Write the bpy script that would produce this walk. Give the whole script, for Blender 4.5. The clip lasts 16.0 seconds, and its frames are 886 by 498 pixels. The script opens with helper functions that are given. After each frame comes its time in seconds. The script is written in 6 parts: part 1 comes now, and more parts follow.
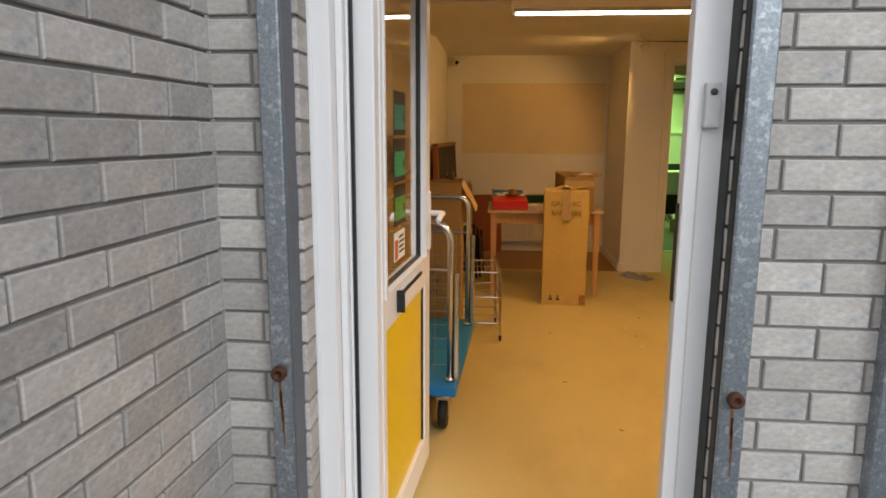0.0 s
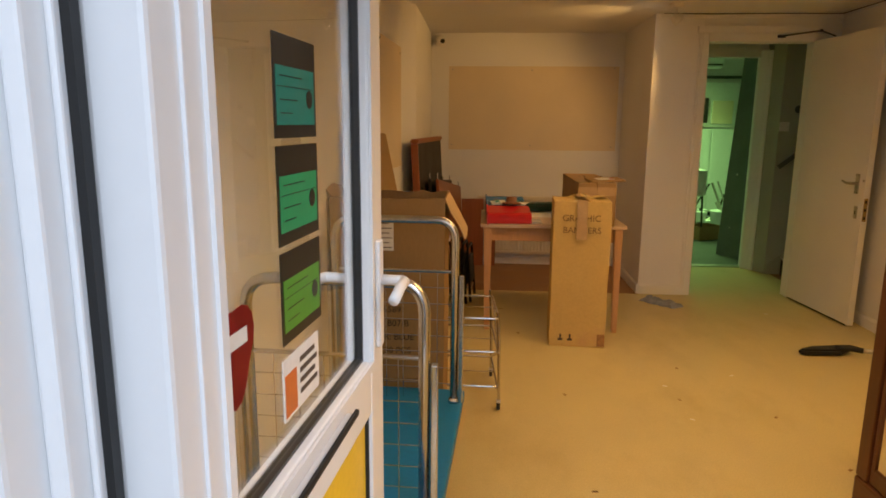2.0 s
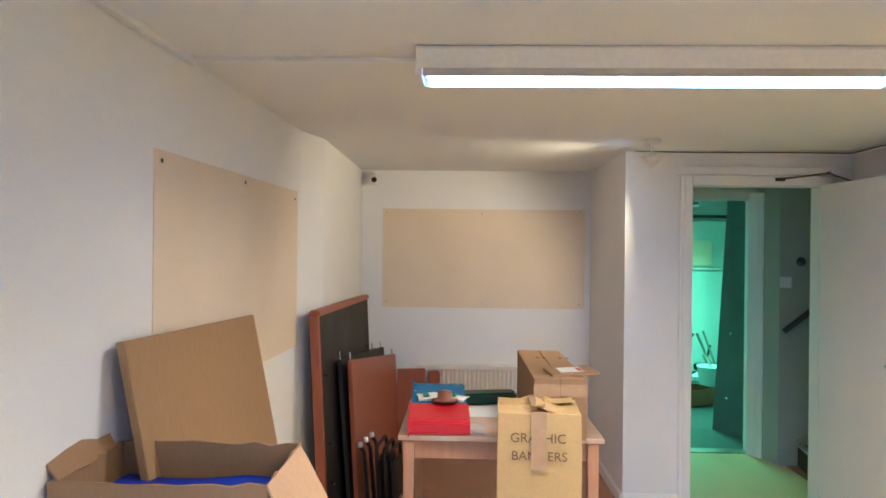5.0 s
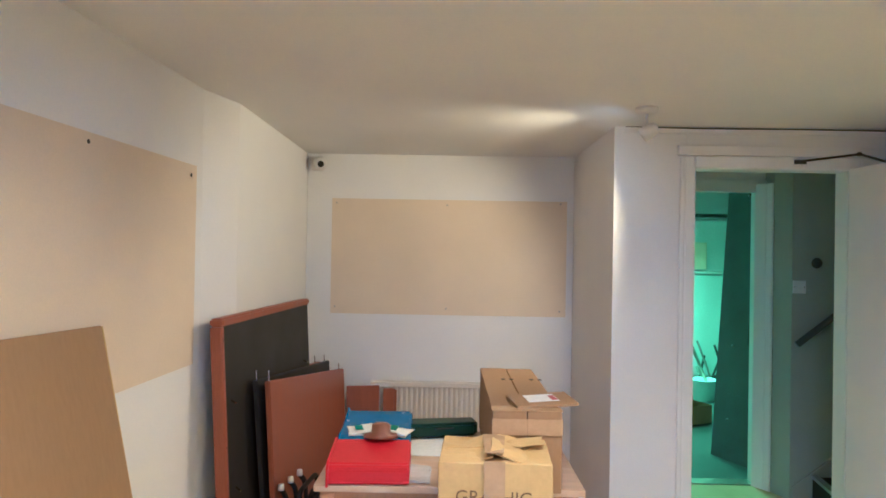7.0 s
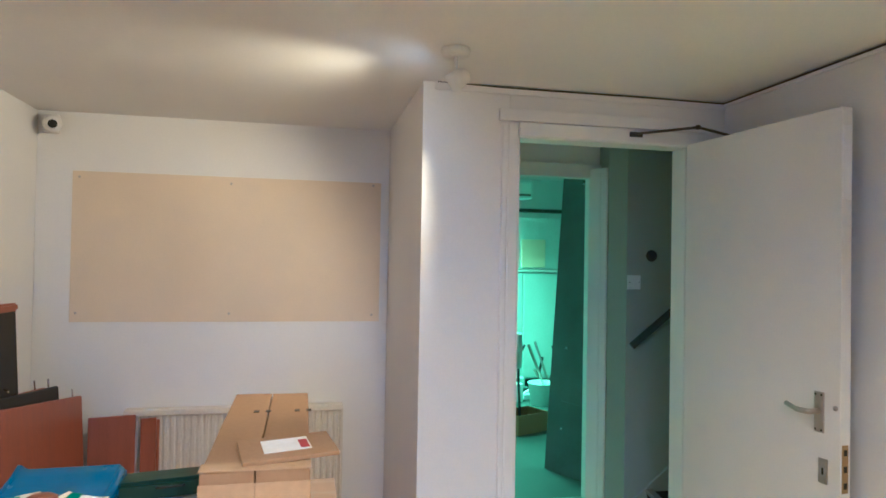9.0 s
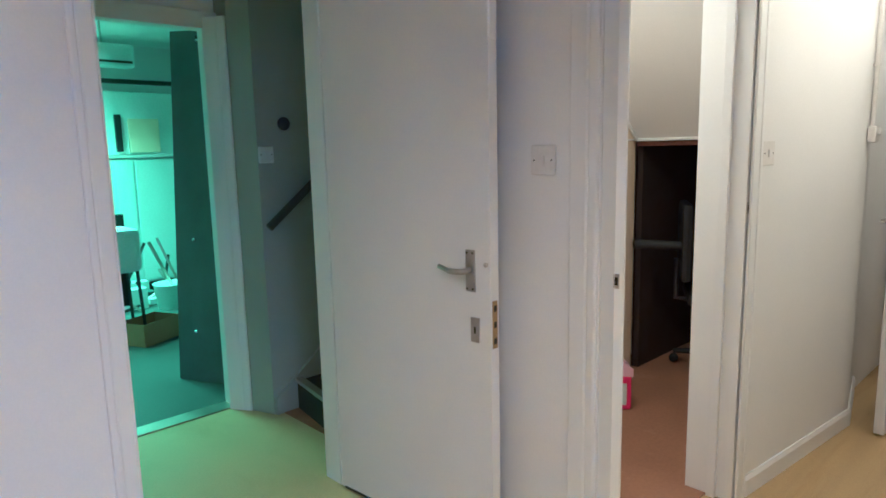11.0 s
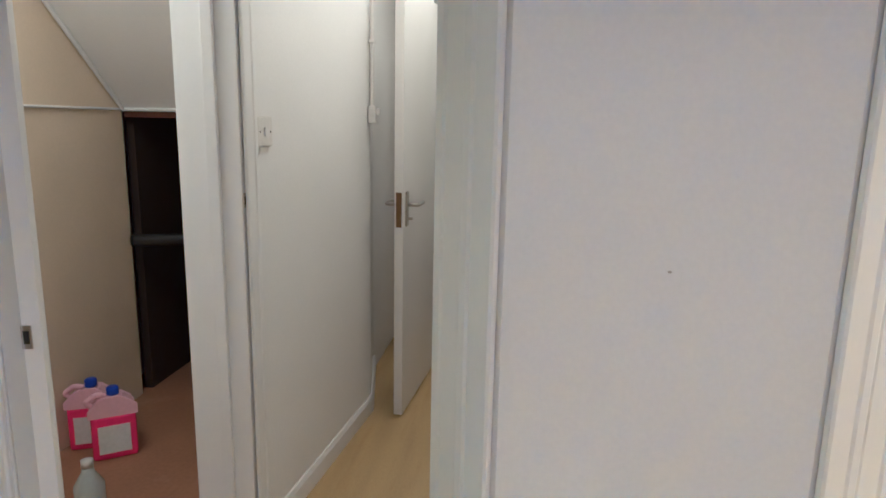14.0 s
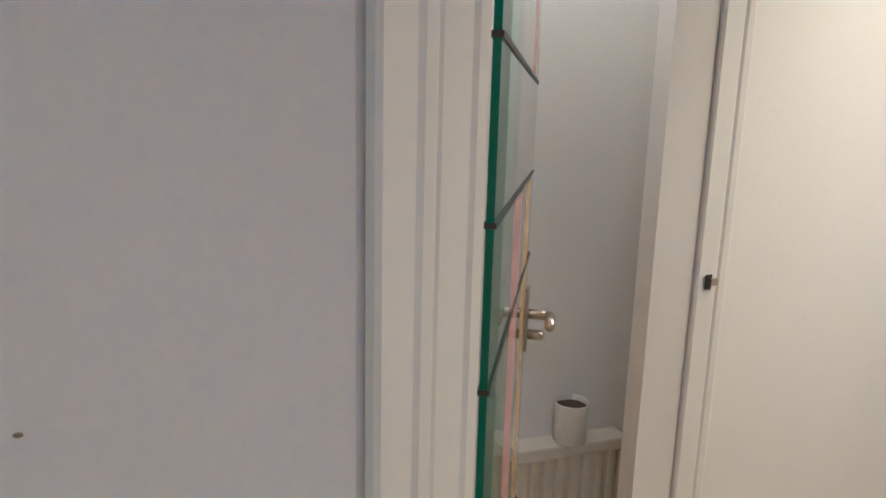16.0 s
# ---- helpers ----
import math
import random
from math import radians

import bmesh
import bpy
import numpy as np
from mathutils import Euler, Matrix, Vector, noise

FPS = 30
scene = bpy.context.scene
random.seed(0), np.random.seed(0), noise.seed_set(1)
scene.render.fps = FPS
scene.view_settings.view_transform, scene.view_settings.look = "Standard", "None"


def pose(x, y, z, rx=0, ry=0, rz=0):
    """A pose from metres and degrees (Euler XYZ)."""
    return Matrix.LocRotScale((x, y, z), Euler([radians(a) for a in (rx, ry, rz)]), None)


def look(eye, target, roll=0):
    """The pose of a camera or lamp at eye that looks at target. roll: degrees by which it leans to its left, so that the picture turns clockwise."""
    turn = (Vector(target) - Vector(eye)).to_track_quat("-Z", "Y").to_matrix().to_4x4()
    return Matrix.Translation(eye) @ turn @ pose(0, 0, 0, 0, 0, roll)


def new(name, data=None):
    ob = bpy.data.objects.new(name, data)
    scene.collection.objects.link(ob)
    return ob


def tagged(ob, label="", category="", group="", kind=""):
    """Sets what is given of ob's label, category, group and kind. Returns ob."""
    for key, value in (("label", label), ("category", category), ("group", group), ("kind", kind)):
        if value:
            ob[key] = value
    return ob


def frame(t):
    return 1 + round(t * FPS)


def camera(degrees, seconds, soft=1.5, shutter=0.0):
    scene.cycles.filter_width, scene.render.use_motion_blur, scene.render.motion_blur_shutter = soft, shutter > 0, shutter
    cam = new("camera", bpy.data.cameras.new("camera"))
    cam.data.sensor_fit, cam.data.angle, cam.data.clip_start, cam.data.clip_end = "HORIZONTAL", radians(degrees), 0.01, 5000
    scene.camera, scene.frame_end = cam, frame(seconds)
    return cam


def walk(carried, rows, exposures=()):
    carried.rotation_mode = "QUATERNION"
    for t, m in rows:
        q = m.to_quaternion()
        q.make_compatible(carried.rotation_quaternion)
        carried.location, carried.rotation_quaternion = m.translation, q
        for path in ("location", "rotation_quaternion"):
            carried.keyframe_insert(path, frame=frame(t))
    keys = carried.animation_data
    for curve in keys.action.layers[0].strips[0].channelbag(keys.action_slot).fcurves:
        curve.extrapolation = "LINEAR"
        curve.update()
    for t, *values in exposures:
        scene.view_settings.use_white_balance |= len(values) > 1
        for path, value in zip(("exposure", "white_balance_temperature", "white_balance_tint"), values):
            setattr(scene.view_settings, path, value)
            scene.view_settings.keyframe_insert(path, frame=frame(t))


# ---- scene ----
cam = camera(69.0, 16.0, soft=1.7)
PATH = [
    (0, (0.296, 1.521, 1.383), (0.132, 3.483, 1.029), 0.3),
    (0.5, (0.299, 1.872, 1.388), (0.139, 3.833, 1.027), 0.3),
    (1, (0.284, 2.181, 1.375), (0.132, 4.141, 1.007), 0.5),
    (1.5, (0.262, 2.481, 1.372), (0.115, 4.441, 1.001), 0.5),
    (2, (0.251, 2.71, 1.396), (0.122, 4.669, 1.016), 0.5),
    (2.5, (0.303, 2.941, 1.39), (0.202, 4.901, 1.008), 0.5),
    (3, (0.364, 3.18, 1.429), (0.286, 5.144, 1.057), 0.6),
    (3.5, (0.407, 3.352, 1.501), (0.336, 5.32, 1.151), 0.6),
    (4, (0.421, 3.631, 1.536), (0.358, 5.621, 1.341), 0.8),
    (4.5, (0.448, 3.827, 1.629), (0.391, 5.826, 1.597), 0.9),
    (4.7, (0.476, 3.887, 1.628), (0.414, 5.886, 1.621), 0.6),
    (6.8, (0.684, 4.621, 1.58), (0.65, 6.621, 1.595), 1.3),
    (7, (0.701, 4.72, 1.575), (0.677, 6.72, 1.591), 1.0),
    (7.5, (0.766, 4.912, 1.563), (0.831, 6.911, 1.579), 1.0),
    (8, (0.897, 5.145, 1.549), (1.077, 7.137, 1.567), 1.0),
    (8.5, (1.004, 5.335, 1.554), (1.293, 7.314, 1.577), 0.9),
    (9, (1.087, 5.467, 1.515), (1.501, 7.424, 1.548), 1.0),
    (9.2, (1.112, 5.538, 1.504), (1.614, 7.474, 1.535), 1.1),
    (9.5, (1.158, 5.624, 1.48), (1.823, 7.511, 1.461), 1.2),
    (10, (1.243, 5.704, 1.453), (2.177, 7.468, 1.318), 1.6),
    (10.2, (1.235, 5.768, 1.43), (2.284, 7.461, 1.254), 0.5),
    (12.3, (1.601, 6.019, 1.41), (3.239, 7.1, 1.024), 0.7),
    (12.5, (1.636, 6.033, 1.41), (3.31, 7.057, 1.022), 0.8),
    (13, (1.754, 6.038, 1.412), (3.523, 6.884, 1.018), 0.9),
    (13.5, (1.867, 6.06, 1.408), (3.747, 6.619, 1.016), 1.1),
    (14, (1.967, 6.053, 1.411), (3.915, 6.29, 1.021), 1.1),
    (14.5, (2.069, 6.012, 1.41), (4.03, 5.935, 1.024), 1.3),
    (15, (2.18, 5.933, 1.402), (4.108, 5.574, 1.011), 1.6),
    (15.5, (2.289, 5.838, 1.396), (4.148, 5.213, 1.008), 1.6),
    (16, (2.377, 5.804, 1.41), (4.135, 4.934, 1.017), 1.5),
]
walk(cam, [(t, look(eye, target, roll)) for t, eye, target, roll in PATH],
     exposures=[(0, 0.1, 6400, 10), (1.0, 0.02, 6150, 10), (1.5, 0.05, 5750, 10), (2.5, 0.55, 5250, 10), (3.0, 0.92, 4350, 9), (3.5, 1.1, 4000, 9), (4.5, 1.4, 3450, 8), (7, 1.45, 3380, 8), (10, 1.5, 3320, 9), (12.5, 1.15, 3240, 11), (14, 0.98, 3230, 11), (16, 0.42, 3250, 11)])

# ---- world and lamps ----
world = bpy.data.worlds.new("overcast_sky")
scene.world = world
world.use_nodes = True
wn = world.node_tree.nodes
sky = wn.new("ShaderNodeTexSky")
sky.sky_type = "NISHITA"
sky.sun_disc = False
sky.sun_elevation, sky.sun_rotation = radians(35), radians(200)
wn["Background"].inputs["Strength"].default_value = 0.15
cloud = wn.new("ShaderNodeHueSaturation")          # thin cloud takes the blue out of the sky
cloud.inputs["Saturation"].default_value = 0.5
world.node_tree.links.new(sky.outputs[0], cloud.inputs["Color"])
world.node_tree.links.new(cloud.outputs[0], wn["Background"].inputs["Color"])


def lamp(name, kind, m, energy, color=(1, 1, 1), size=0.1, size_y=None, angle=None):
    data = bpy.data.lights.new(name, kind)
    data.energy, data.color = energy, color
    if kind == "AREA":
        data.size = size
        if size_y:
            data.shape, data.size_y = "RECTANGLE", size_y
    elif kind == "SPOT":
        data.shadow_soft_size, data.spot_size, data.spot_blend = size, radians(angle), 0.6
    elif kind == "SUN":
        data.angle = size
    else:
        data.shadow_soft_size = size
    ob = new(name, data)
    ob.matrix_world = m
    return ob


WARM = (1.0, 0.515, 0.13)
TEAL = (0.57, 1.0, 0.24)
lamp("sun", "SUN", look((7, -7, 9), (0, 3, 1)), 1.5, (1, 0.97, 0.93), radians(30))

# ---- materials ----
def material(name, color, rough=0.6, metal=0.0, vary=0.08, grain=0.05, scale=6.0, bump=0.0, bump_scale=60.0, stretch=(1, 1, 1), second=None, second_at=0.55, second_width=0.12,
             random_by=0.0, ior=1.45, alpha=None):
    """A procedural surface: colour varied at two scales, stains in a second colour, and fine relief."""
    m = bpy.data.materials.new(name)
    m.use_nodes = True
    nt = m.node_tree
    n, link = nt.nodes, nt.links.new
    bsdf = n["Principled BSDF"]
    bsdf.inputs["Metallic"].default_value = metal
    bsdf.inputs["IOR"].default_value = ior
    co = n.new("ShaderNodeTexCoord")
    mp = n.new("ShaderNodeMapping")
    mp.inputs["Scale"].default_value = stretch
    link(co.outputs["Object"], mp.inputs["Vector"])
    big = n.new("ShaderNodeTexNoise")
    big.inputs["Scale"].default_value = scale
    big.inputs["Detail"].default_value = 5
    link(mp.outputs[0], big.inputs["Vector"])
    fine = n.new("ShaderNodeTexNoise")
    fine.inputs["Scale"].default_value = bump_scale
    fine.inputs["Detail"].default_value = 4
    link(mp.outputs[0], fine.inputs["Vector"])

    def ramp(source, low, high):
        r = n.new("ShaderNodeMapRange")
        r.inputs["From Min"].default_value, r.inputs["From Max"].default_value = 0.25, 0.75
        r.inputs["To Min"].default_value, r.inputs["To Max"].default_value = low, high
        link(source, r.inputs["Value"])
        return r.outputs[0]

    def times(a, b):
        k = n.new("ShaderNodeMath")
        k.operation = "MULTIPLY"
        link(a, k.inputs[0]), link(b, k.inputs[1])
        return k.outputs[0]

    value = times(ramp(big.outputs["Fac"], 1 - vary, 1 + vary), ramp(fine.outputs["Fac"], 1 - grain, 1 + grain))
    if random_by:
        info = n.new("ShaderNodeObjectInfo")
        r = n.new("ShaderNodeMapRange")
        r.inputs["To Min"].default_value, r.inputs["To Max"].default_value = 1 - random_by, 1 + random_by
        link(info.outputs["Random"], r.inputs["Value"])
        value = times(value, r.outputs[0])
    base = n.new("ShaderNodeRGB")
    base.outputs[0].default_value = (*color, 1)
    tint = base.outputs[0]
    if second:
        other = n.new("ShaderNodeTexNoise")
        other.inputs["Scale"].default_value = scale * 0.6
        other.inputs["Detail"].default_value = 8
        other.inputs["Roughness"].default_value = 0.65
        link(mp.outputs[0], other.inputs["Vector"])
        r = n.new("ShaderNodeMapRange")
        r.inputs["From Min"].default_value, r.inputs["From Max"].default_value = second_at, second_at + second_width
        link(other.outputs["Fac"], r.inputs["Value"])
        mix = n.new("ShaderNodeMix")
        mix.data_type = "RGBA"
        link(r.outputs[0], mix.inputs["Factor"])
        link(tint, mix.inputs["A"])
        mix.inputs["B"].default_value = (*second, 1)
        tint = mix.outputs["Result"]
    scaled = n.new("ShaderNodeVectorMath")
    scaled.operation = "SCALE"
    link(tint, scaled.inputs[0]), link(value, scaled.inputs["Scale"])
    link(scaled.outputs[0], bsdf.inputs["Base Color"])
    link(ramp(big.outputs["Fac"], max(0.02, rough * 0.85), min(1, rough * 1.15)), bsdf.inputs["Roughness"])
    if bump:
        bp = n.new("ShaderNodeBump")
        bp.inputs["Strength"].default_value = 0.5
        bp.inputs["Distance"].default_value = bump
        link(fine.outputs["Fac"], bp.inputs["Height"])
        link(bp.outputs[0], bsdf.inputs["Normal"])
    return m


def glass_material(name, color=(1, 1, 1), rough=0.0):
    m = bpy.data.materials.new(name)
    m.use_nodes = True
    b = m.node_tree.nodes["Principled BSDF"]
    b.inputs["Base Color"].default_value = (*color, 1)
    b.inputs["Transmission Weight"].default_value = 1
    b.inputs["Roughness"].default_value = rough
    b.inputs["IOR"].default_value = 1.45
    return m


def glow_material(name, color, strength):
    m = bpy.data.materials.new(name)
    m.use_nodes = True
    b = m.node_tree.nodes["Principled BSDF"]
    b.inputs["Base Color"].default_value = (*color, 1)
    b.inputs["Emission Color"].default_value = (*color, 1)
    b.inputs["Emission Strength"].default_value = strength
    return m


M_WALL = material("matt_white_wall_paint", (0.80, 0.79, 0.77), 0.75, vary=0.03, grain=0.02, scale=1.6, bump=0.00015, bump_scale=140)
M_CEIL = material("ceiling_paint", (0.78, 0.77, 0.74), 0.8, vary=0.03, grain=0.02, scale=1.2, bump=0.0008, bump_scale=120)
M_GLOSS = material("white_gloss_paint", (0.80, 0.79, 0.77), 0.42, vary=0.015, grain=0.01, scale=4, bump=0.0004, bump_scale=90)
M_DOOR = material("white_door_paint", (0.76, 0.745, 0.71), 0.45, vary=0.03, grain=0.02, scale=2.5, bump=0.0003, bump_scale=120)
# Pale hall paint taken darker, so the hall's dimness sits in its colour.
M_HALLWALL = material("shaded_hall_wall_paint", (0.38, 0.39, 0.34), 0.75, vary=0.07, grain=0.03, scale=1.8, bump=0.0003, bump_scale=140)
M_CREAM = material("old_cream_wall_paint", (0.74, 0.63, 0.44), 0.75, vary=0.05, grain=0.03, scale=2.2, bump=0.0006, bump_scale=150)
M_FLOOR = material("cream_vinyl_floor", (0.58, 0.485, 0.225), 0.5, vary=0.06, grain=0.08, scale=2.2, bump=0.0003, bump_scale=120, stretch=(1.5, 0.8, 1), second=(0.50, 0.41, 0.18), second_at=0.5, second_width=0.2)
M_CORRFLOOR = material("worn_oak_vinyl_floor", (0.45, 0.33, 0.115), 0.45, vary=0.1, grain=0.1, scale=3, bump=0.0003, bump_scale=90, stretch=(0.5, 5, 1), second=(0.37, 0.26, 0.085), second_at=0.52, second_width=0.2)
M_BROWNFLOOR = material("worn_brown_floor", (0.30, 0.16, 0.075), 0.55, vary=0.12, grain=0.08, scale=4, bump=0.0006, second=(0.36, 0.21, 0.11))
M_GREYFLOOR = material("grey_concrete_floor", (0.088, 0.092, 0.088), 0.5, vary=0.15, grain=0.1, scale=4, bump=0.001)
M_PVC = material("white_pvc", (0.82, 0.83, 0.84), 0.32, vary=0.012, grain=0.01, scale=2, bump=0.0001, bump_scale=40)
M_BLACK = material("black_rubber", (0.015, 0.015, 0.015), 0.55, vary=0.2, scale=20)
M_GALV = material("galvanised_steel", (0.31, 0.35, 0.39), 0.42, metal=0.75, vary=0.10, grain=0.22, scale=80, bump=0.0003, bump_scale=140, second=(0.48, 0.53, 0.56), second_at=0.55, second_width=0.06)
M_RUST = material("rusty_iron", (0.10, 0.045, 0.025), 0.75, metal=0.4, vary=0.25, scale=40, bump=0.001)
M_MORTAR = material("grey_mortar", (0.22, 0.215, 0.21), 0.9, vary=0.1, scale=30, bump=0.001)
M_BRICK = material("grey_brick", (0.46, 0.44, 0.415), 0.85, vary=0.18, grain=0.16, scale=7, bump=0.003, bump_scale=70, stretch=(1, 1, 1.6), second=(0.25, 0.27, 0.30), second_at=0.52, second_width=0.16, random_by=0.2)
M_YELLOW = material("yellow_door_panel", (0.80, 0.56, 0.01), 0.35, vary=0.02, scale=3)
M_CARD = material("brown_cardboard", (0.30, 0.19, 0.078), 0.8, vary=0.06, grain=0.05, scale=4, bump=0.0005, bump_scale=90, stretch=(1, 1, 0.3))
M_CARD2 = material("yellowed_cardboard", (0.56, 0.40, 0.125), 0.75, vary=0.07, grain=0.05, scale=4, bump=0.0005, second=(0.52, 0.34, 0.13))
M_WOOD = material("light_beech_wood", (0.50, 0.28, 0.12), 0.45, vary=0.12, grain=0.08, scale=6, bump=0.0004, stretch=(6, 6, 0.6))
M_TABLETOP = material("worn_pale_tabletop", (0.56, 0.41, 0.26), 0.5, vary=0.1, grain=0.06, scale=5, stretch=(0.6, 6, 1), second=(0.63, 0.52, 0.38))
M_REDWOOD = material("reddish_wood_veneer", (0.27, 0.082, 0.026), 0.4, vary=0.15, grain=0.08, scale=5, stretch=(6, 6, 0.5))
M_DARKWOOD = material("dark_stained_wood", (0.10, 0.035, 0.014), 0.35, vary=0.25, grain=0.1, scale=6, stretch=(6, 6, 0.5), bump=0.0004)
M_SLATE = material("black_display_board", (0.022, 0.020, 0.018), 0.6, vary=0.15, scale=3)
M_CHROME = material("worn_chrome", (0.62, 0.61, 0.60), 0.22, metal=1.0, vary=0.05, scale=20)
M_STEEL = material("satin_steel", (0.50, 0.47, 0.42), 0.35, metal=1.0, vary=0.08, scale=20)
M_BLUE = material("blue_painted_deck", (0.01, 0.19, 0.52), 0.5, vary=0.06, grain=0.06, scale=8, bump=0.0006, second=(0.012, 0.15, 0.40))
M_RED = material("red_plastic_case", (0.50, 0.006, 0.004), 0.35, vary=0.05, scale=8)
M_BLUELID = material("translucent_blue_plastic", (0.014, 0.12, 0.36), 0.25, vary=0.1, scale=12)
M_GREENCASE = material("dark_green_case", (0.006, 0.035, 0.02), 0.45, vary=0.1, scale=10)
M_PAPER = material("white_paper", (0.75, 0.74, 0.71), 0.7, vary=0.05, scale=15)
M_INK = material("faded_black_ink", (0.085, 0.065, 0.05), 0.8)
M_TAPE = material("brown_parcel_tape", (0.45, 0.31, 0.15), 0.22, vary=0.08, scale=20)
M_RADIATOR = material("cream_radiator_enamel", (0.70, 0.66, 0.57), 0.38, vary=0.02, scale=5)
M_SWITCH = material("white_switch_plastic", (0.72, 0.70, 0.66), 0.35, vary=0.02)
M_DARKGREY = material("dark_grey_metal", (0.05, 0.05, 0.05), 0.4, metal=0.5, vary=0.1)
M_ASPHALT = material("asphalt", (0.055, 0.055, 0.055), 0.9, vary=0.2, grain=0.2, scale=10, bump=0.002)
M_GLASS = glass_material("clear_glass", (0.93, 0.95, 0.95))
M_MIRROR = material("mirror_silver", (0.80, 0.80, 0.78), 0.03, metal=1.0, vary=0.0, grain=0.0)


# ---- building helpers ----
def mesh_object(name, bm, mat, parent=None, smooth=False):
    bmesh.ops.recalc_face_normals(bm, faces=bm.faces)
    me = bpy.data.meshes.new(name)
    bm.to_mesh(me)
    bm.free()
    if smooth:
        for p in me.polygons:
            p.use_smooth = True
    me.materials.append(mat)
    ob = new(name, me)
    if parent:
        ob.parent = parent
    return ob


def part(name, bm, mat, parent, label="", smooth=False):
    ob = mesh_object(name, bm, mat, parent, smooth)
    return tagged(ob, label) if label else ob


def thing(name, m, label, category, group="", kind=""):
    ob = new(name)
    ob.empty_display_size = 0.1
    ob.matrix_world = m
    return tagged(ob, label, category, group, kind)


def add_box(bm, x0, x1, y0, y1, z0, z1, m=None, bevel=0.0):
    g = bmesh.ops.create_cube(bm, size=1)
    vs = g["verts"]
    for v in vs:
        v.co = Vector((x0 + (v.co.x + 0.5) * (x1 - x0), y0 + (v.co.y + 0.5) * (y1 - y0), z0 + (v.co.z + 0.5) * (z1 - z0)))
    if bevel:
        es = list({e for v in vs for e in v.link_edges})
        r = bmesh.ops.bevel(bm, geom=es, offset=bevel, segments=2, affect="EDGES", profile=0.6)
        vs = list({v for f in r["faces"] for v in f.verts} | {v for v in vs if v.is_valid})
    if m is not None:
        bmesh.ops.transform(bm, matrix=m, verts=vs)
    return vs


def box(x0, x1, y0, y1, z0, z1, bevel=0.0, m=None):
    bm = bmesh.new()
    add_box(bm, x0, x1, y0, y1, z0, z1, m, bevel)
    return bm


def add_prism(bm, pts, z0, z1):
    lo = [bm.verts.new((x, y, z0)) for x, y in pts]
    hi = [bm.verts.new((x, y, z1)) for x, y in pts]
    bm.faces.new(lo), bm.faces.new(hi)
    for i in range(len(pts)):
        j = (i + 1) % len(pts)
        bm.faces.new((lo[i], lo[j], hi[j], hi[i]))


def prism(pts, z0, z1):
    bm = bmesh.new()
    add_prism(bm, pts, z0, z1)
    return bm


def add_tube(bm, pts, r, n=10, closed=False):
    """A round tube along a line of points."""
    pts = [Vector(p) for p in pts]
    k = len(pts)
    rings = []
    up = None
    for i, p in enumerate(pts):
        a = pts[i - 1] if (i or closed) else p
        b = pts[(i + 1) % k] if (i < k - 1 or closed) else p
        d = (b - a).normalized()
        if up is None:
            up = d.orthogonal().normalized()
        up = (up - d * up.dot(d)).normalized()
        side = d.cross(up)
        rr = r[i] if isinstance(r, (list, tuple)) else r
        rings.append([bm.verts.new(p + (up * math.cos(2 * math.pi * j / n) + side * math.sin(2 * math.pi * j / n)) * rr) for j in range(n)])
    for i in range(k if closed else k - 1):
        a, b = rings[i], rings[(i + 1) % k]
        for j in range(n):
            bm.faces.new((a[j], a[(j + 1) % n], b[(j + 1) % n], b[j]))
    if not closed:
        bm.faces.new(rings[0]), bm.faces.new(rings[-1])


def tube(pts, r, n=10, closed=False):
    bm = bmesh.new()
    add_tube(bm, pts, r, n, closed)
    return bm


def rounded(pts, r, steps=6):
    """A line of points with its inner corners rounded by the radius r."""
    pts = [Vector(p) for p in pts]
    out = [pts[0]]
    for a, b, c in zip(pts, pts[1:], pts[2:]):
        u, v = (a - b).normalized(), (c - b).normalized()
        p, q = b + u * r, b + v * r
        for i in range(steps + 1):
            t = i / steps
            out.append(p * (1 - t) ** 2 + b * 2 * t * (1 - t) + q * t * t)
    return out + [pts[-1]]


def lathe(profile, n=24, m=None):
    """A turned shape from (radius, height) pairs."""
    bm = bmesh.new()
    rings = [[bm.verts.new((r * math.cos(2 * math.pi * j / n), r * math.sin(2 * math.pi * j / n), z)) for j in range(n)] for r, z in profile]
    for a, b in zip(rings, rings[1:]):
        for j in range(n):
            bm.faces.new((a[j], a[(j + 1) % n], b[(j + 1) % n], b[j]))
    bm.faces.new(rings[0]), bm.faces.new(rings[-1])
    if m is not None:
        bmesh.ops.transform(bm, matrix=m, verts=bm.verts)
    return bm


def along(a, b, z=0.0):
    """A frame at plan point a whose x axis runs to plan point b, and its length."""
    a, b = Vector((*a, 0)), Vector((*b, 0))
    d = b - a
    return pose(a.x, a.y, z, 0, 0, math.degrees(math.atan2(d.y, d.x))), d.length


def structure(name, bm, mat, label, category):
    return tagged(mesh_object(name, bm, mat), label, category, kind="structure")


def lettering(text, size, m, mat, parent, depth=0.0006):
    c = bpy.data.curves.new("lettering", "FONT")
    c.body, c.size, c.extrude = text, size, depth
    c.align_x = "CENTER"
    c.materials.append(mat)
    tmp = new("lettering", c)
    me = bpy.data.meshes.new_from_object(tmp.evaluated_get(bpy.context.evaluated_depsgraph_get()))
    bpy.data.objects.remove(tmp)
    bpy.data.curves.remove(c)
    ob = new("lettering", me)
    ob.parent = parent
    ob.matrix_local = m
    return ob

# ---- structure ----
CEIL = 2.262
BACK, DOORWALL, RIGHT = 9.202, 8.112, 2.97
FRONT = 3.07          # outer face of the brick front
INNER = 3.34          # inner face of the front wall

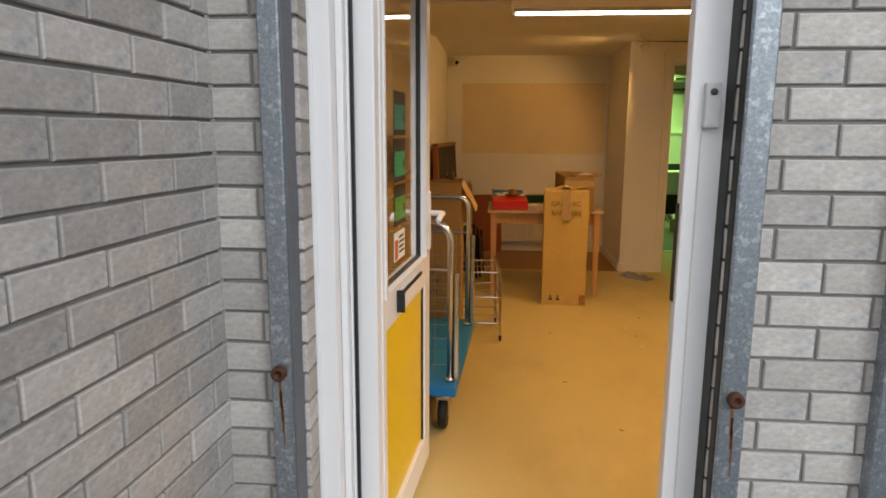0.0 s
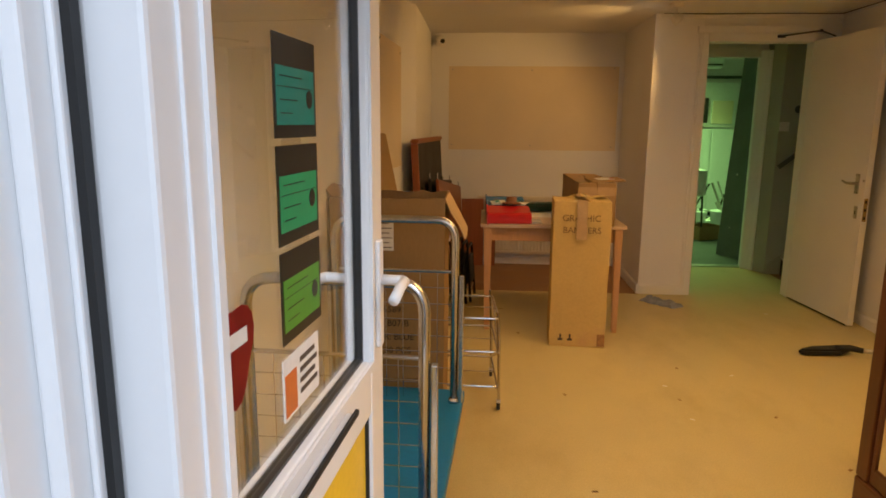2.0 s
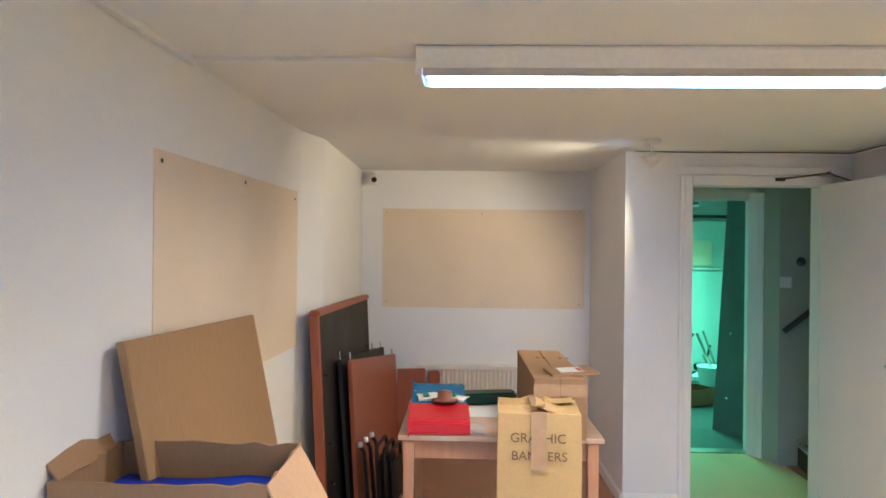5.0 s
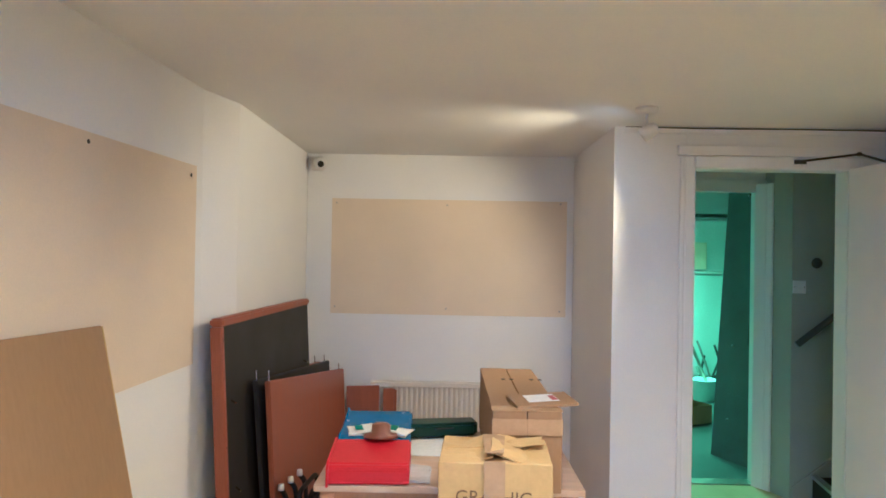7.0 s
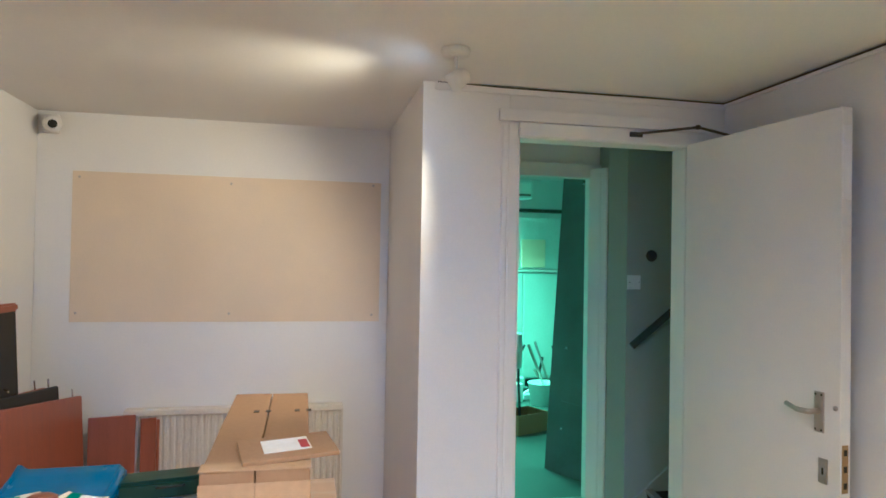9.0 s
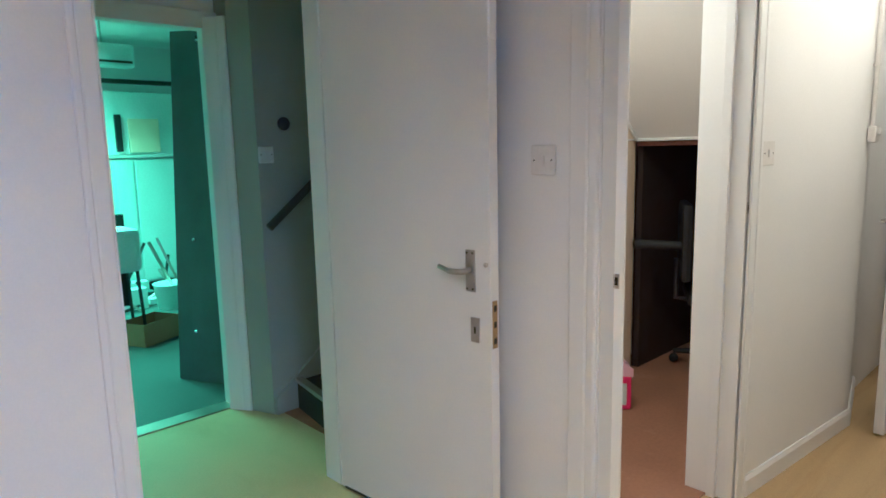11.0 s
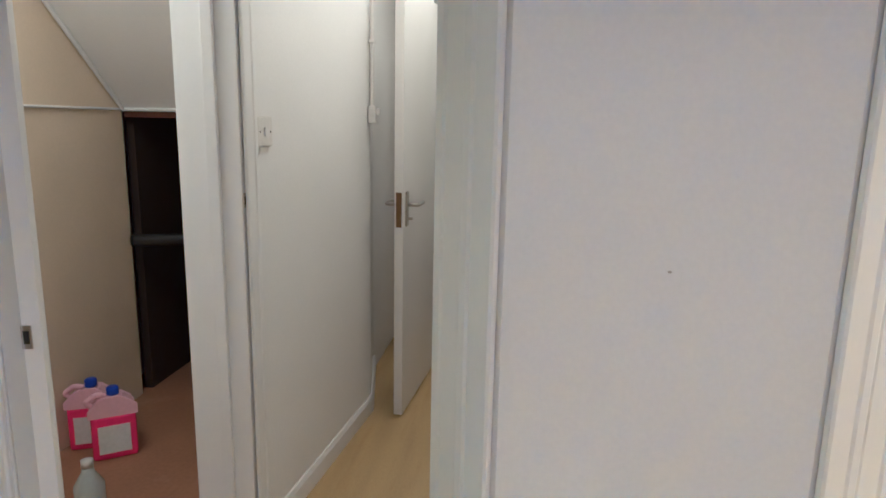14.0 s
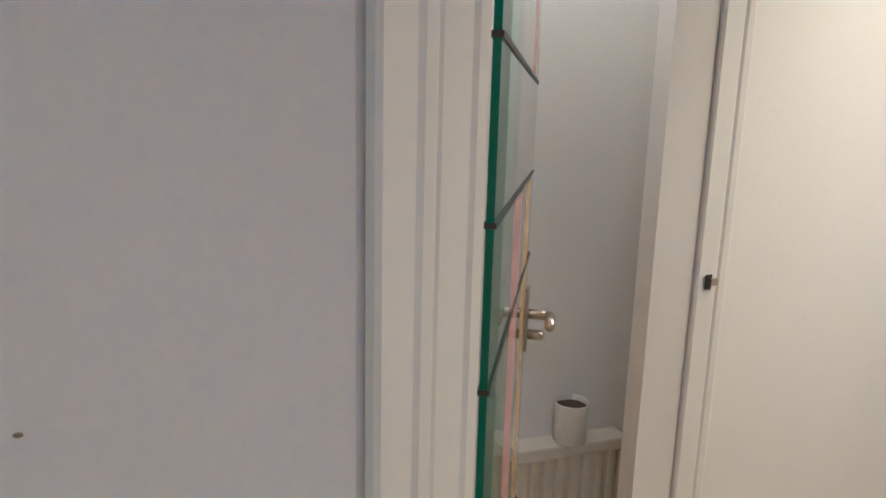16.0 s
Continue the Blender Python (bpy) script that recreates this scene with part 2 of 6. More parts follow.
structure("floor", box(-0.7, 3.4, 3.2, 9.25, -0.12, 0.0), M_FLOOR, "worn cream vinyl sheet floor of the shop room", "floor")
structure("floor_alcove", box(-0.30, 1.549, 8.10, 9.2, -0.1, 0.002), M_BROWNFLOOR, "worn brown floor of the alcove", "floor")
structure("floor_corridor", box(3.402, 9.0, 3.2, 6.97, -0.12, 0.0), M_CORRFLOOR, "cream vinyl floor of the side corridor", "floor")
structure("floor_cupboard", box(2.985, 6.6, 6.972, 8.1, -0.12, 0.003), M_BROWNFLOOR, "worn brown floor of the cupboard under the stairs", "floor")
# Brown here stands in for the doorway's shadow on the hall floor.
structure("floor_hall", box(3.0, 6.6, 8.21, 9.1, -0.12, 0.003), M_BROWNFLOOR, "floor at the foot of the stairs, shade put into its brown", "floor")
structure("floor_back_room", box(0.4, 5.6, 9.252, 13.6, -0.12, -0.002), M_GREYFLOOR, "grey worn concrete floor of the back room", "floor")
structure("ground", box(-60, 60, -60, 3.19, -0.2, -0.06), M_ASPHALT, "dark asphalt ground outside the shop", "ground")
structure("door_sill", box(-0.1, 0.86, 3.06, 3.34, -0.06, 0.02, 0.006), M_PVC, "low white door sill at the shop entrance", "sill")

structure("ceiling", box(-0.7, 3.4, 3.2, 9.3, CEIL, CEIL + 0.15), M_CEIL, "flat off-white painted ceiling", "ceiling")
structure("ceiling_corridor", box(3.402, 9.0, 3.2, 9.3, CEIL + 0.002, CEIL + 0.15), M_CEIL, "flat white ceiling of the corridor", "ceiling")
structure("ceiling_back_room", box(0.4, 5.6, 9.302, 13.6, 2.6, 2.75), M_CEIL, "high ceiling of the back room", "ceiling")

structure("wall_left", prism([(-0.48, INNER), (-0.43, 5.80), (-0.366, 7.46), (-0.295, 7.72), (-0.306, BACK + 0.1), (-0.7, BACK + 0.1), (-0.7, INNER)], 0, CEIL), M_WALL,
          "white painted plaster wall with a slight splay", "wall")
structure("wall_back", box(-0.304, 1.55, BACK, BACK + 0.1, 0, CEIL), M_WALL, "white painted back wall of the alcove", "wall")
structure("wall_pier", box(1.552, 1.93, DOORWALL, BACK + 0.098, 0, CEIL), M_WALL, "white boxed pier between alcove and stair door", "wall")
structure("wall_over_door", box(1.932, 3.08, DOORWALL + 0.002, DOORWALL + 0.1, 2.074, CEIL), M_WALL, "white wall over the stair door", "wall")
structure("wall_door_side", box(2.80, RIGHT, DOORWALL + 0.004, DOORWALL + 0.102, 0, 2.058), M_WALL, "narrow white wall beside the stair door", "wall")
structure("wall_right", box(RIGHT, RIGHT + 0.1, 6.98, DOORWALL, 0, CEIL), M_WALL, "white wall behind the open stair door", "wall")

# the splayed pier between corridor and side doorway
structure("wall_pier_right", prism([(2.94, 6.178), (2.862, 6.131), (2.79, 6.073), (2.764, 5.675), (2.811, 5.61), (2.860, 5.542), (3.05, 5.6), (3.05, 6.178)], 0, CEIL), M_WALL,
          "white splayed pier between the corridor and a side doorway", "wall")
structure("wall_corridor_right", box(3.052, 9.0, 6.06, 6.15, 0, CEIL), M_WALL, "white wall on the far side of the corridor", "wall")
structure("wall_corridor_left", prism([(3.81, 6.862), (4.88, 6.752), (5.4, 6.86), (6.0, 6.86), (6.0, 6.97), (3.81, 6.965)], 0, CEIL), M_WALL, "white corridor wall with a switch", "wall")
structure("wall_over_cupboard", box(3.072, 3.81, 6.985, 7.06, 2.03, CEIL), M_WALL, "white wall over the cupboard doorway", "wall")
# The next three walls are unseen, added to stop sky light leaking in.
structure("wall_corridor_far", box(9.0, 9.1, 3.2, 7.07, 0, CEIL), M_WALL, "unseen white wall closing the corridor against the sky", "wall")
structure("wall_corridor_side", box(6.102, 9.0, 6.97, 7.07, 0, CEIL), M_WALL, "unseen white side wall closing the corridor against the sky", "wall")
structure("wall_lobby_end", box(3.702, 9.0, 3.1, 3.2, 0, CEIL), M_WALL, "unseen white wall that closes the side rooms against the sky", "wall")
structure("wall_corridor_end", box(6.002, 6.1, 6.64, 6.97, 0, CEIL), M_WALL, "white return at the end of the corridor", "wall")

# the little lobby behind the side doorway
structure("wall_lobby", prism([(3.75, 6.06), (3.515, 4.30), (3.66, 4.30), (3.85, 6.06)], 0, CEIL), M_WALL, "off-white lobby wall behind a radiator", "wall")
structure("wall_right_front", prism([(3.235, 4.84), (3.235, INNER), (3.4, INNER), (3.4, 4.40), (3.54, 4.40), (3.54, 4.47), (3.30, 4.90)], 0, CEIL), M_WALL,
          "plain white wall beside the side doorway", "wall")

# stair hall
structure("wall_hall_left", box(1.932, 2.0, DOORWALL + 0.104, 9.25, 0, CEIL), M_WALL, "pale wall of the stair hall", "wall")
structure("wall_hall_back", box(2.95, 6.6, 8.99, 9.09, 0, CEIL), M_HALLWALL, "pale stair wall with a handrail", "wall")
structure("wall_hall_far", box(1.94, 2.90, 9.262, 9.36, 2.05, 2.6), M_WALL, "pale wall over the back room doorway", "wall")
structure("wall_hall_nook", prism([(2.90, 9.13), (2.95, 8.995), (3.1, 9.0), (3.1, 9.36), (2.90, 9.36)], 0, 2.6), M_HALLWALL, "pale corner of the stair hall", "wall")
structure("wall_hall_near", box(3.07, 6.6, 8.1, 8.2, 0, CEIL), M_WALL, "partition between stairs and cupboard", "wall")
structure("wall_hall_end", box(6.6, 6.7, 6.9, 9.1, 0, CEIL), M_WALL, "end wall of the stairwell", "wall")

# back room
structure("wall_back_room_left", box(0.3, 0.4, 9.3, 13.6, 0, 2.6), M_WALL, "white wall of the back room", "wall")
structure("wall_back_room_right", box(5.6, 5.7, 9.1, 13.6, 0, 2.6), M_WALL, "white wall of the back room", "wall")
structure("wall_back_room_far", box(0.3, 5.7, 13.6, 13.7, 0, 2.6), M_WALL, "white far wall of the back room", "wall")
structure("wall_back_room_near", box(3.102, 5.6, 9.2, 9.3, 0, 2.6), M_WALL, "white near wall of the back room", "wall")
structure("wall_back_room_side", box(0.4, 1.94, 9.304, 9.36, 0, 2.6), M_WALL, "white near wall of the back room", "wall")

# front wall, inside
structure("wall_front_left", box(-0.7, -0.17, FRONT + 0.11, INNER, 0, 2.6), M_WALL, "unseen plastered inside of the front wall", "wall")
# Unseen; runs on across the shop window's place to keep daylight out.
structure("wall_front_mid", box(0.834, 3.4, FRONT + 0.11, INNER, 0, 2.6), M_WALL, "unseen plastered inside of the front wall", "wall")
structure("wall_front_over", box(-0.17, 0.834, FRONT + 0.11, INNER, 2.13, 2.6), M_WALL, "wall over the entrance door", "wall")


# skirting boards and architraves: a moulded board along a plan line
def skirting(points, height=0.085, thick=0.014, name="baseboard"):
    bm = bmesh.new()
    for a, b in zip(points, points[1:]):
        m, length = along(a, b)
        pts = [(0, 0), (-thick, 0), (-thick, height * 0.8), (-thick * 0.45, height), (0, height)]
        lo = [bm.verts.new(m @ Vector((0, y, z))) for y, z in pts]
        hi = [bm.verts.new(m @ Vector((length, y, z))) for y, z in pts]
        bm.faces.new(lo), bm.faces.new(hi)
        for i in range(len(pts)):
            j = (i + 1) % len(pts)
            bm.faces.new((lo[i], lo[j], hi[j], hi[i]))
    return structure(name, bm, M_GLOSS, "white gloss painted skirting board", "skirting")


skirting([(1.55, BACK - 0.001), (1.55, DOORWALL - 0.001)])
skirting([(1.556, DOORWALL), (1.93, DOORWALL)])
skirting([(-0.304, BACK), (1.53, BACK)])
skirting([(-0.48, INNER + 0.01), (-0.43, 5.80), (-0.366, 7.46), (-0.295, 7.72), (-0.306, BACK - 0.02)][::-1])
skirting([(RIGHT, DOORWALL - 0.01), (RIGHT, 7.09)])
skirting([(3.845, 6.858), (4.88, 6.752), (5.4, 6.86)])
skirting([(3.235, 4.75), (3.235, INNER)])


def moulding(a, b, z0, z1, flip=False):
    """An upright architrave on the plan line a to b, with a stepped, rounded profile."""
    m, w = along(a, b)
    prof = [(0, 0), (0, -0.007), (w * 0.05, -0.0105), (w * 0.58, -0.012), (w * 0.66, -0.0085), (w * 0.72, -0.0125), (w * 0.90, -0.0135), (w * 0.97, -0.012), (w, -0.008), (w, 0)]
    if flip:
        prof = [(w - x, y) for x, y in prof]
    bm = bmesh.new()
    add_prism(bm, [tuple((m @ Vector((x, y, 0)))[:2]) for x, y in prof], z0, z1)
    return bm


def trim(a, b, z0, z1, flip=False):
    return structure("trim", moulding(a, b, z0, z1, flip), M_GLOSS, "white gloss moulded door architrave", "architrave")


# stair door: lining and architrave
structure("trim_door_lining_left", box(1.932, 1.978, DOORWALL - 0.004, DOORWALL + 0.106, 0, 2.045, 0.003), M_GLOSS, "white door lining", "door frame")
structure("trim_door_lining_right", box(2.768, 2.80, DOORWALL - 0.004, DOORWALL + 0.106, 0, 2.045, 0.003), M_GLOSS, "white door lining", "door frame")
structure("trim_door_lining_top", box(1.932, 2.80, DOORWALL - 0.004, DOORWALL + 0.106, 2.0455, 2.072, 0.003), M_GLOSS, "white door lining", "door frame")
trim((1.895, DOORWALL), (1.97, DOORWALL), 0, 2.10, True)
trim((2.776, DOORWALL), (2.86, DOORWALL), 0, 2.10)
structure("trim_door_head", box(1.97, 2.776, DOORWALL - 0.018, DOORWALL, 2.050, 2.112, 0.005), M_GLOSS, "white architrave over the stair door", "architrave")
structure("trim_door_cap", box(1.88, 2.90, DOORWALL - 0.026, DOORWALL, 2.114, 2.165, 0.004), M_GLOSS, "white boxed head over the stair door", "architrave")
structure("trim_cable_duct", box(1.60, 2.968, DOORWALL - 0.012, DOORWALL, 2.228, 2.258, 0.003), M_GLOSS, "white cable duct along the ceiling", "trunking")
structure("trim_right_duct", box(2.955, 2.969, 6.99, DOORWALL - 0.014, 2.238, 2.26, 0.003), M_GLOSS, "white cable duct along the ceiling", "trunking")

# back room doorway
trim((2.825, 9.252), (2.90, 9.14), 0, 2.1)
structure("trim_hall_head", box(2.0, 2.90, 9.235, 9.262, 2.043, 2.13, 0.004), M_GLOSS, "white architrave over the back room doorway", "architrave")
structure("trim_hall_left", box(2.0, 2.03, 9.20, 9.36, 0, 2.05, 0.004), M_GLOSS, "white lining of the back room doorway", "door frame")
structure("trim_hall_right", box(2.845, 2.90, 9.262, 9.36, 0, 2.05, 0.004), M_GLOSS, "white lining of the back room doorway", "door frame")
structure("trim_hall_threshold", box(2.03, 2.845, 9.25, 9.36, -0.002, 0.008, 0.003), M_STEEL, "metal threshold strip", "threshold")

# cupboard doorway
trim((2.969, 7.085), (2.969, 6.985), 0, 2.1)
structure("trim_cupboard_lining_left", prism([(2.973, 6.978), (2.962, 6.925), (2.985, 6.907), (3.005, 6.915), (3.085, 6.978)], 0, 2.03), M_GLOSS, "white lining of the cupboard doorway", "door frame")
structure("trim_cupboard_lining_right", box(3.765, 3.81, 6.868, 7.06, 0, 2.03, 0.004), M_GLOSS, "white lining of the cupboard doorway", "door frame")
structure("trim_cupboard_stop", box(3.748, 3.7645, 6.93, 6.965, 0, 2.0, 0.003), M_GLOSS, "white door stop bead", "door frame")
structure("trim_cupboard_lining_top", box(3.085, 3.765, 6.93, 7.06, 2.0, 2.03, 0.004), M_GLOSS, "white lining of the cupboard doorway", "door frame")
trim((3.775, 6.862), (3.845, 6.858), 0, 2.08)
structure("trim_cupboard_head", box(2.972, 3.775, 6.91, 6.93, 2.02, 2.09, 0.004), M_GLOSS, "white architrave over the cupboard doorway", "architrave")

# pier architraves
trim((2.955, 6.178), (2.865, 6.128), 0, 2.14, True)
trim((2.862, 6.131), (2.795, 6.081), 0, 2.14, True)
trim((2.765, 5.668), (2.811, 5.607), 0, 2.14)
trim((2.813, 5.604), (2.866, 5.534), 0, 2.14)
structure("trim_side_jamb", prism([(3.252, 4.935), (3.234, 4.850), (3.30, 4.80), (3.33, 4.90)], 0, 2.05), M_GLOSS, "white jamb of the side doorway", "door frame")
trim((3.234, 4.848), (3.234, 4.770), 0, 2.1)

# older cream paint where boards have been taken down
structure("wall_patch_back", box(-0.130, 1.503, BACK - 0.003, BACK - 0.0005, 1.152, 1.952, 0.001), M_CREAM, "cream unpainted rectangle on the white wall", "paint patch")
m, length = along((-0.4255, 5.91), (-0.3685, 7.40))
structure("wall_patch_left", box(0, length, -0.0022, 0.001, 1.10, 1.925, m=m), M_CREAM, "cream unpainted rectangle on the side wall", "paint patch")

# under-stair soffit and lower back
bm = bmesh.new()
add_prism(bm, [(3.95, 2.262), (4.87, 1.44), (4.90, 1.47), (4.03, 2.30)], -7.97, -7.05)
bmesh.ops.transform(bm, matrix=Matrix.Rotation(radians(90), 4, "X"), verts=bm.verts)
structure("ceiling_soffit", bm, M_WALL, "sloping white soffit under the stairs", "soffit")
structure("wall_cupboard_left", box(3.075, 4.87, 7.95, 8.098, 0, CEIL), M_CREAM, "cream-white boarded cupboard side", "wall")
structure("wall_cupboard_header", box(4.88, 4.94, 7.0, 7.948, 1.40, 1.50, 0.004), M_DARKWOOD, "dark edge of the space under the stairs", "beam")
structure("trim_soffit_edge", tube([(4.86, 7.935, 1.435), (3.95, 7.935, 2.25)], 0.010, 8), M_GLOSS, "white bead along the soffit", "trim")
structure("trim_cupboard_wire", tube([(4.862, 7.943, 1.437), (3.08, 7.943, 1.437)], 0.006, 8), M_GLOSS, "thin white wire along the cupboard side", "cable")
structure("trim_soffit_foot", tube([(4.862, 7.94, 1.437), (4.862, 7.02, 1.437)], 0.009, 8), M_GLOSS, "white bead along the soffit foot", "trim")
# Near-black lining puts the deep shade under the stairs into its colour.
M_UNDER = material("understair_shade", (0.035, 0.022, 0.014), 0.8, vary=0.2, scale=8)
structure("wall_understair", box(5.9, 6.0, 6.98, 8.09, 0, 1.6), M_UNDER, "near-black end of the space under the stairs, shade in its colour", "wall")
structure("wall_understair_side", box(4.945, 5.9, 7.94, 7.985, 0.003, 1.6), M_UNDER, "near-black side added under the stairs, shade in its colour", "wall")
structure("wall_understair_right", box(4.945, 5.9, 6.975, 7.0, 0.003, 1.6), M_UNDER, "near-black side added under the stairs, shade in its colour", "wall")
structure("ceiling_understair", box(4.945, 5.9, 7.0, 7.938, 1.5, 1.54), M_UNDER, "near-black underside of the stairs, shade in its colour", "soffit")

# ---- entrance ----
def thing_plain(name, bm, mat, label, category, group="", smooth=False):
    ob = mesh_object(name, bm, mat, smooth=smooth)
    return tagged(ob, label, category, group)


# white door frame
frame_l = tagged(new("door_frame"), "white plastic entrance door frame set in brick", "door frame", kind="structure")
part("outer_jamb", box(-0.176, -0.124, 3.15, 3.30, 0.02, 2.12, 0.006), M_PVC, frame_l)
part("inner_jamb", box(-0.1235, -0.104, 3.198, 3.30, 0.02, 2.12, 0.004), M_PVC, frame_l)
part("jamb_bead", box(-0.1035, -0.096, 3.226, 3.30, 0.02, 2.12, 0.003), M_PVC, frame_l)
part("sealant", box(-0.180, -0.168, 3.141, 3.1495, 0.02, 2.12, 0.003), M_PVC, frame_l)
part("jamb", box(0.746, 0.836, 3.132, 3.18, 0.02, 2.12, 0.006), M_PVC, frame_l)
part("stop", box(0.800, 0.836, 3.182, 3.30, 0.02, 2.12, 0.004), M_PVC, frame_l)
part("keep_strip", box(0.7425, 0.7455, 3.150, 3.174, 0.965, 1.215, 0.001), M_DARKGREY, frame_l, "dark steel lock keep strip")
part("head", box(-0.184, 0.832, 3.115, 3.30, 2.122, 2.20, 0.006), M_PVC, frame_l)
# Black strip set before the jamb gap, drawing the gap's dark line.
part("gasket", box(-0.0955, -0.087, 3.235, 3.248, 0.03, 2.12), M_BLACK, frame_l, "black rubber gasket")

# open glazed door leaf: local x along the leaf, y outwards to the room face
m, W = along((-0.030, 3.285), (0.030, 4.065))
leaf = thing("glazed_door", m, "white plastic entrance door standing open, clear glass above a yellow panel", "door")
part("hinge_stile", box(-0.036, 0.07, 0, 0.06, 0.03, 2.10, 0.006), M_PVC, leaf)
part("lock_stile", box(W - 0.10, W, 0, 0.06, 0.03, 2.10, 0.006), M_PVC, leaf)
part("top_rail", box(0.07, W - 0.10, 0, 0.06, 2.00, 2.10, 0.006), M_PVC, leaf)
part("middle_rail", box(0.07, W - 0.10, 0.001, 0.059, 0.795, 0.912, 0.006), M_PVC, leaf)
part("bottom_rail", box(0.07, W - 0.10, 0.001, 0.059, 0.03, 0.15, 0.006), M_PVC, leaf)
pane = part("pane", box(0.072, W - 0.102, 0.026, 0.034, 0.914, 1.998), M_GLASS, leaf, "clear window glass")
pane.visible_shadow = False
part("lower_panel", box(0.072, W - 0.102, 0.016, 0.04, 0.152, 0.793), M_YELLOW, leaf, "plain yellow plastic panel")
bm = bmesh.new()
for x0, x1, z0, z1 in ((0.07, 0.076, 0.912, 2.0), (W - 0.106, W - 0.10, 0.912, 2.0), (0.076, W - 0.106, 0.912, 0.918), (0.076, W - 0.106, 1.994, 2.0)):
    add_box(bm, x0, x1, 0.018, 0.042, z0, z1)
part("gasket", bm, M_DARKGREY, leaf, "dark rubber glazing gasket")
bm = bmesh.new()
for x0, x1, z0, z1 in ((0.07, 0.074, 0.15, 0.795), (W - 0.104, W - 0.10, 0.15, 0.795)):
    add_box(bm, x0, x1, 0.008, 0.05, z0, z1)
part("panel_gasket", bm, M_BLACK, leaf, "black rubber gasket")
flap = part("letter_plate", box(0.21, 0.50, -0.016, 0.0, 0.826, 0.884, 0.005), M_PVC, leaf, "white letter plate")
part("letter_plate_edge", box(0.200, 0.2095, -0.026, 0.0, 0.820, 0.892, 0.002), M_BLACK, flap, "black end of the letter plate")
part("letter_plate_lip", box(0.21, 0.50, -0.024, -0.0165, 0.881, 0.892, 0.002), M_BLACK, flap, "black upper lip")
bm = bmesh.new()
for x0, x1, z0, z1 in ((0.054, 0.069, 0.897, 2.015), (W - 0.099, W - 0.084, 0.897, 2.015), (0.0695, W - 0.0995, 0.896, 0.9115), (0.0695, W - 0.0995, 2.0005, 2.015)):
    add_box(bm, x0, x1, -0.005, 0.0005, z0, z1)
part("glazing_bead", bm, M_PVC, leaf)
part("stile_ridge", box(0.012, 0.019, -0.004, 0.0005, 0.04, 2.09, 0.0015), M_PVC, leaf)
# lever on both faces
hx = W - 0.05
for side, y in ((-1, -0.012), (1, 0.072)):
    plate = part("handle_plate", box(hx - 0.016, hx + 0.016, min(0 if side < 0 else 0.06, y), max(0 if side < 0 else 0.06, y), 0.93, 1.16, 0.006), M_PVC, leaf, "white handle plate")
    s = -0.012 if side < 0 else 0.072
    bm = tube(rounded([(hx, s, 1.075), (hx, s + side * 0.05, 1.075), (hx - 0.06, s + side * 0.052, 1.077), (hx - 0.115, s + side * 0.05, 1.062)], 0.016), [0.011] * 16 + [0.010], 10)
    part("lever", bm, M_PVC, plate, "white curved lever handle", smooth=True)
part("lock_edge", box(W - 0.002, W + 0.001, 0.022, 0.038, 0.7, 1.35), M_STEEL, leaf, "steel lock strip")

# stickers on the glass
M_STK_DARK = material("dark_sticker", (0.016, 0.014, 0.012), 0.35, vary=0.1)
M_STK_TEAL = material("teal_sticker", (0.02, 0.20, 0.16), 0.35, vary=0.08)
M_STK_GREEN = material("green_sticker", (0.03, 0.30, 0.12), 0.35, vary=0.08)
M_STK_LIME = material("lime_sticker", (0.09, 0.30, 0.03), 0.35, vary=0.08)
M_STK_RED = material("red_sticker", (0.33, 0.012, 0.015), 0.4, vary=0.08)
M_STK_ORANGE = material("orange_print", (0.60, 0.16, 0.03), 0.4)
LX = 0.285
for i, (z0, z1, mat, word) in enumerate(((1.375, 1.515, M_STK_TEAL, "teal"), (1.225, 1.365, M_STK_GREEN, "green"), (1.08, 1.215, M_STK_LIME, "lime"))):
    st = thing("window_sticker", m @ pose(LX, 0.026, z0), f"dark square sticker with a {word} field on door glass", "sticker", "stickers on the door glass")
    h = z1 - z0
    part("sheet", box(0, 0.165, -0.0012, 0, 0, h), M_STK_DARK, st)
    part("field", box(0.008, 0.157, -0.0018, -0.0013, h * 0.13, h * 0.70), mat, st, f"{word} printed field")
    part("rule", box(0.010, 0.150, -0.0022, -0.0019, h * 0.50, h * 0.508), M_STK_DARK, st)
    bm = bmesh.new()
    for k in range(3):
        add_box(bm, 0.02, 0.105 - 0.02 * k, -0.0022, -0.0019, h * (0.60 - 0.13 * k - (0.10 if k else 0)), h * (0.612 - 0.13 * k - (0.10 if k else 0)))
    part("small_print", bm, M_STK_DARK, st)
    bm = lathe([(0.0135, 0), (0.0135, 0.0004)], 16, Matrix.Translation((0.135, -0.0019, h * 0.40)) @ Matrix.Rotation(radians(90), 4, "X"))
    part("emblem", bm, M_STK_DARK, st, "dark round emblem")
st = thing("window_sticker", m @ pose(0.080, 0.026, 1.075), "red rounded triangular sticker on door glass", "sticker", "stickers on the door glass")
bm = bmesh.new()
pts = []
for k in range(24):
    a = 2 * math.pi * k / 24
    r = 0.054 * (1 + 0.16 * math.cos(3 * (a + math.pi / 2)))
    pts.append((0.055 + r * math.cos(a), 0.05 + 1.15 * r * math.sin(a)))
vs = [bm.verts.new((x, -0.0012, z)) for x, z in pts]
bm.faces.new(vs)
bmesh.ops.solidify(bm, geom=bm.faces[:], thickness=0.0008)
part("sheet", bm, M_STK_RED, st)
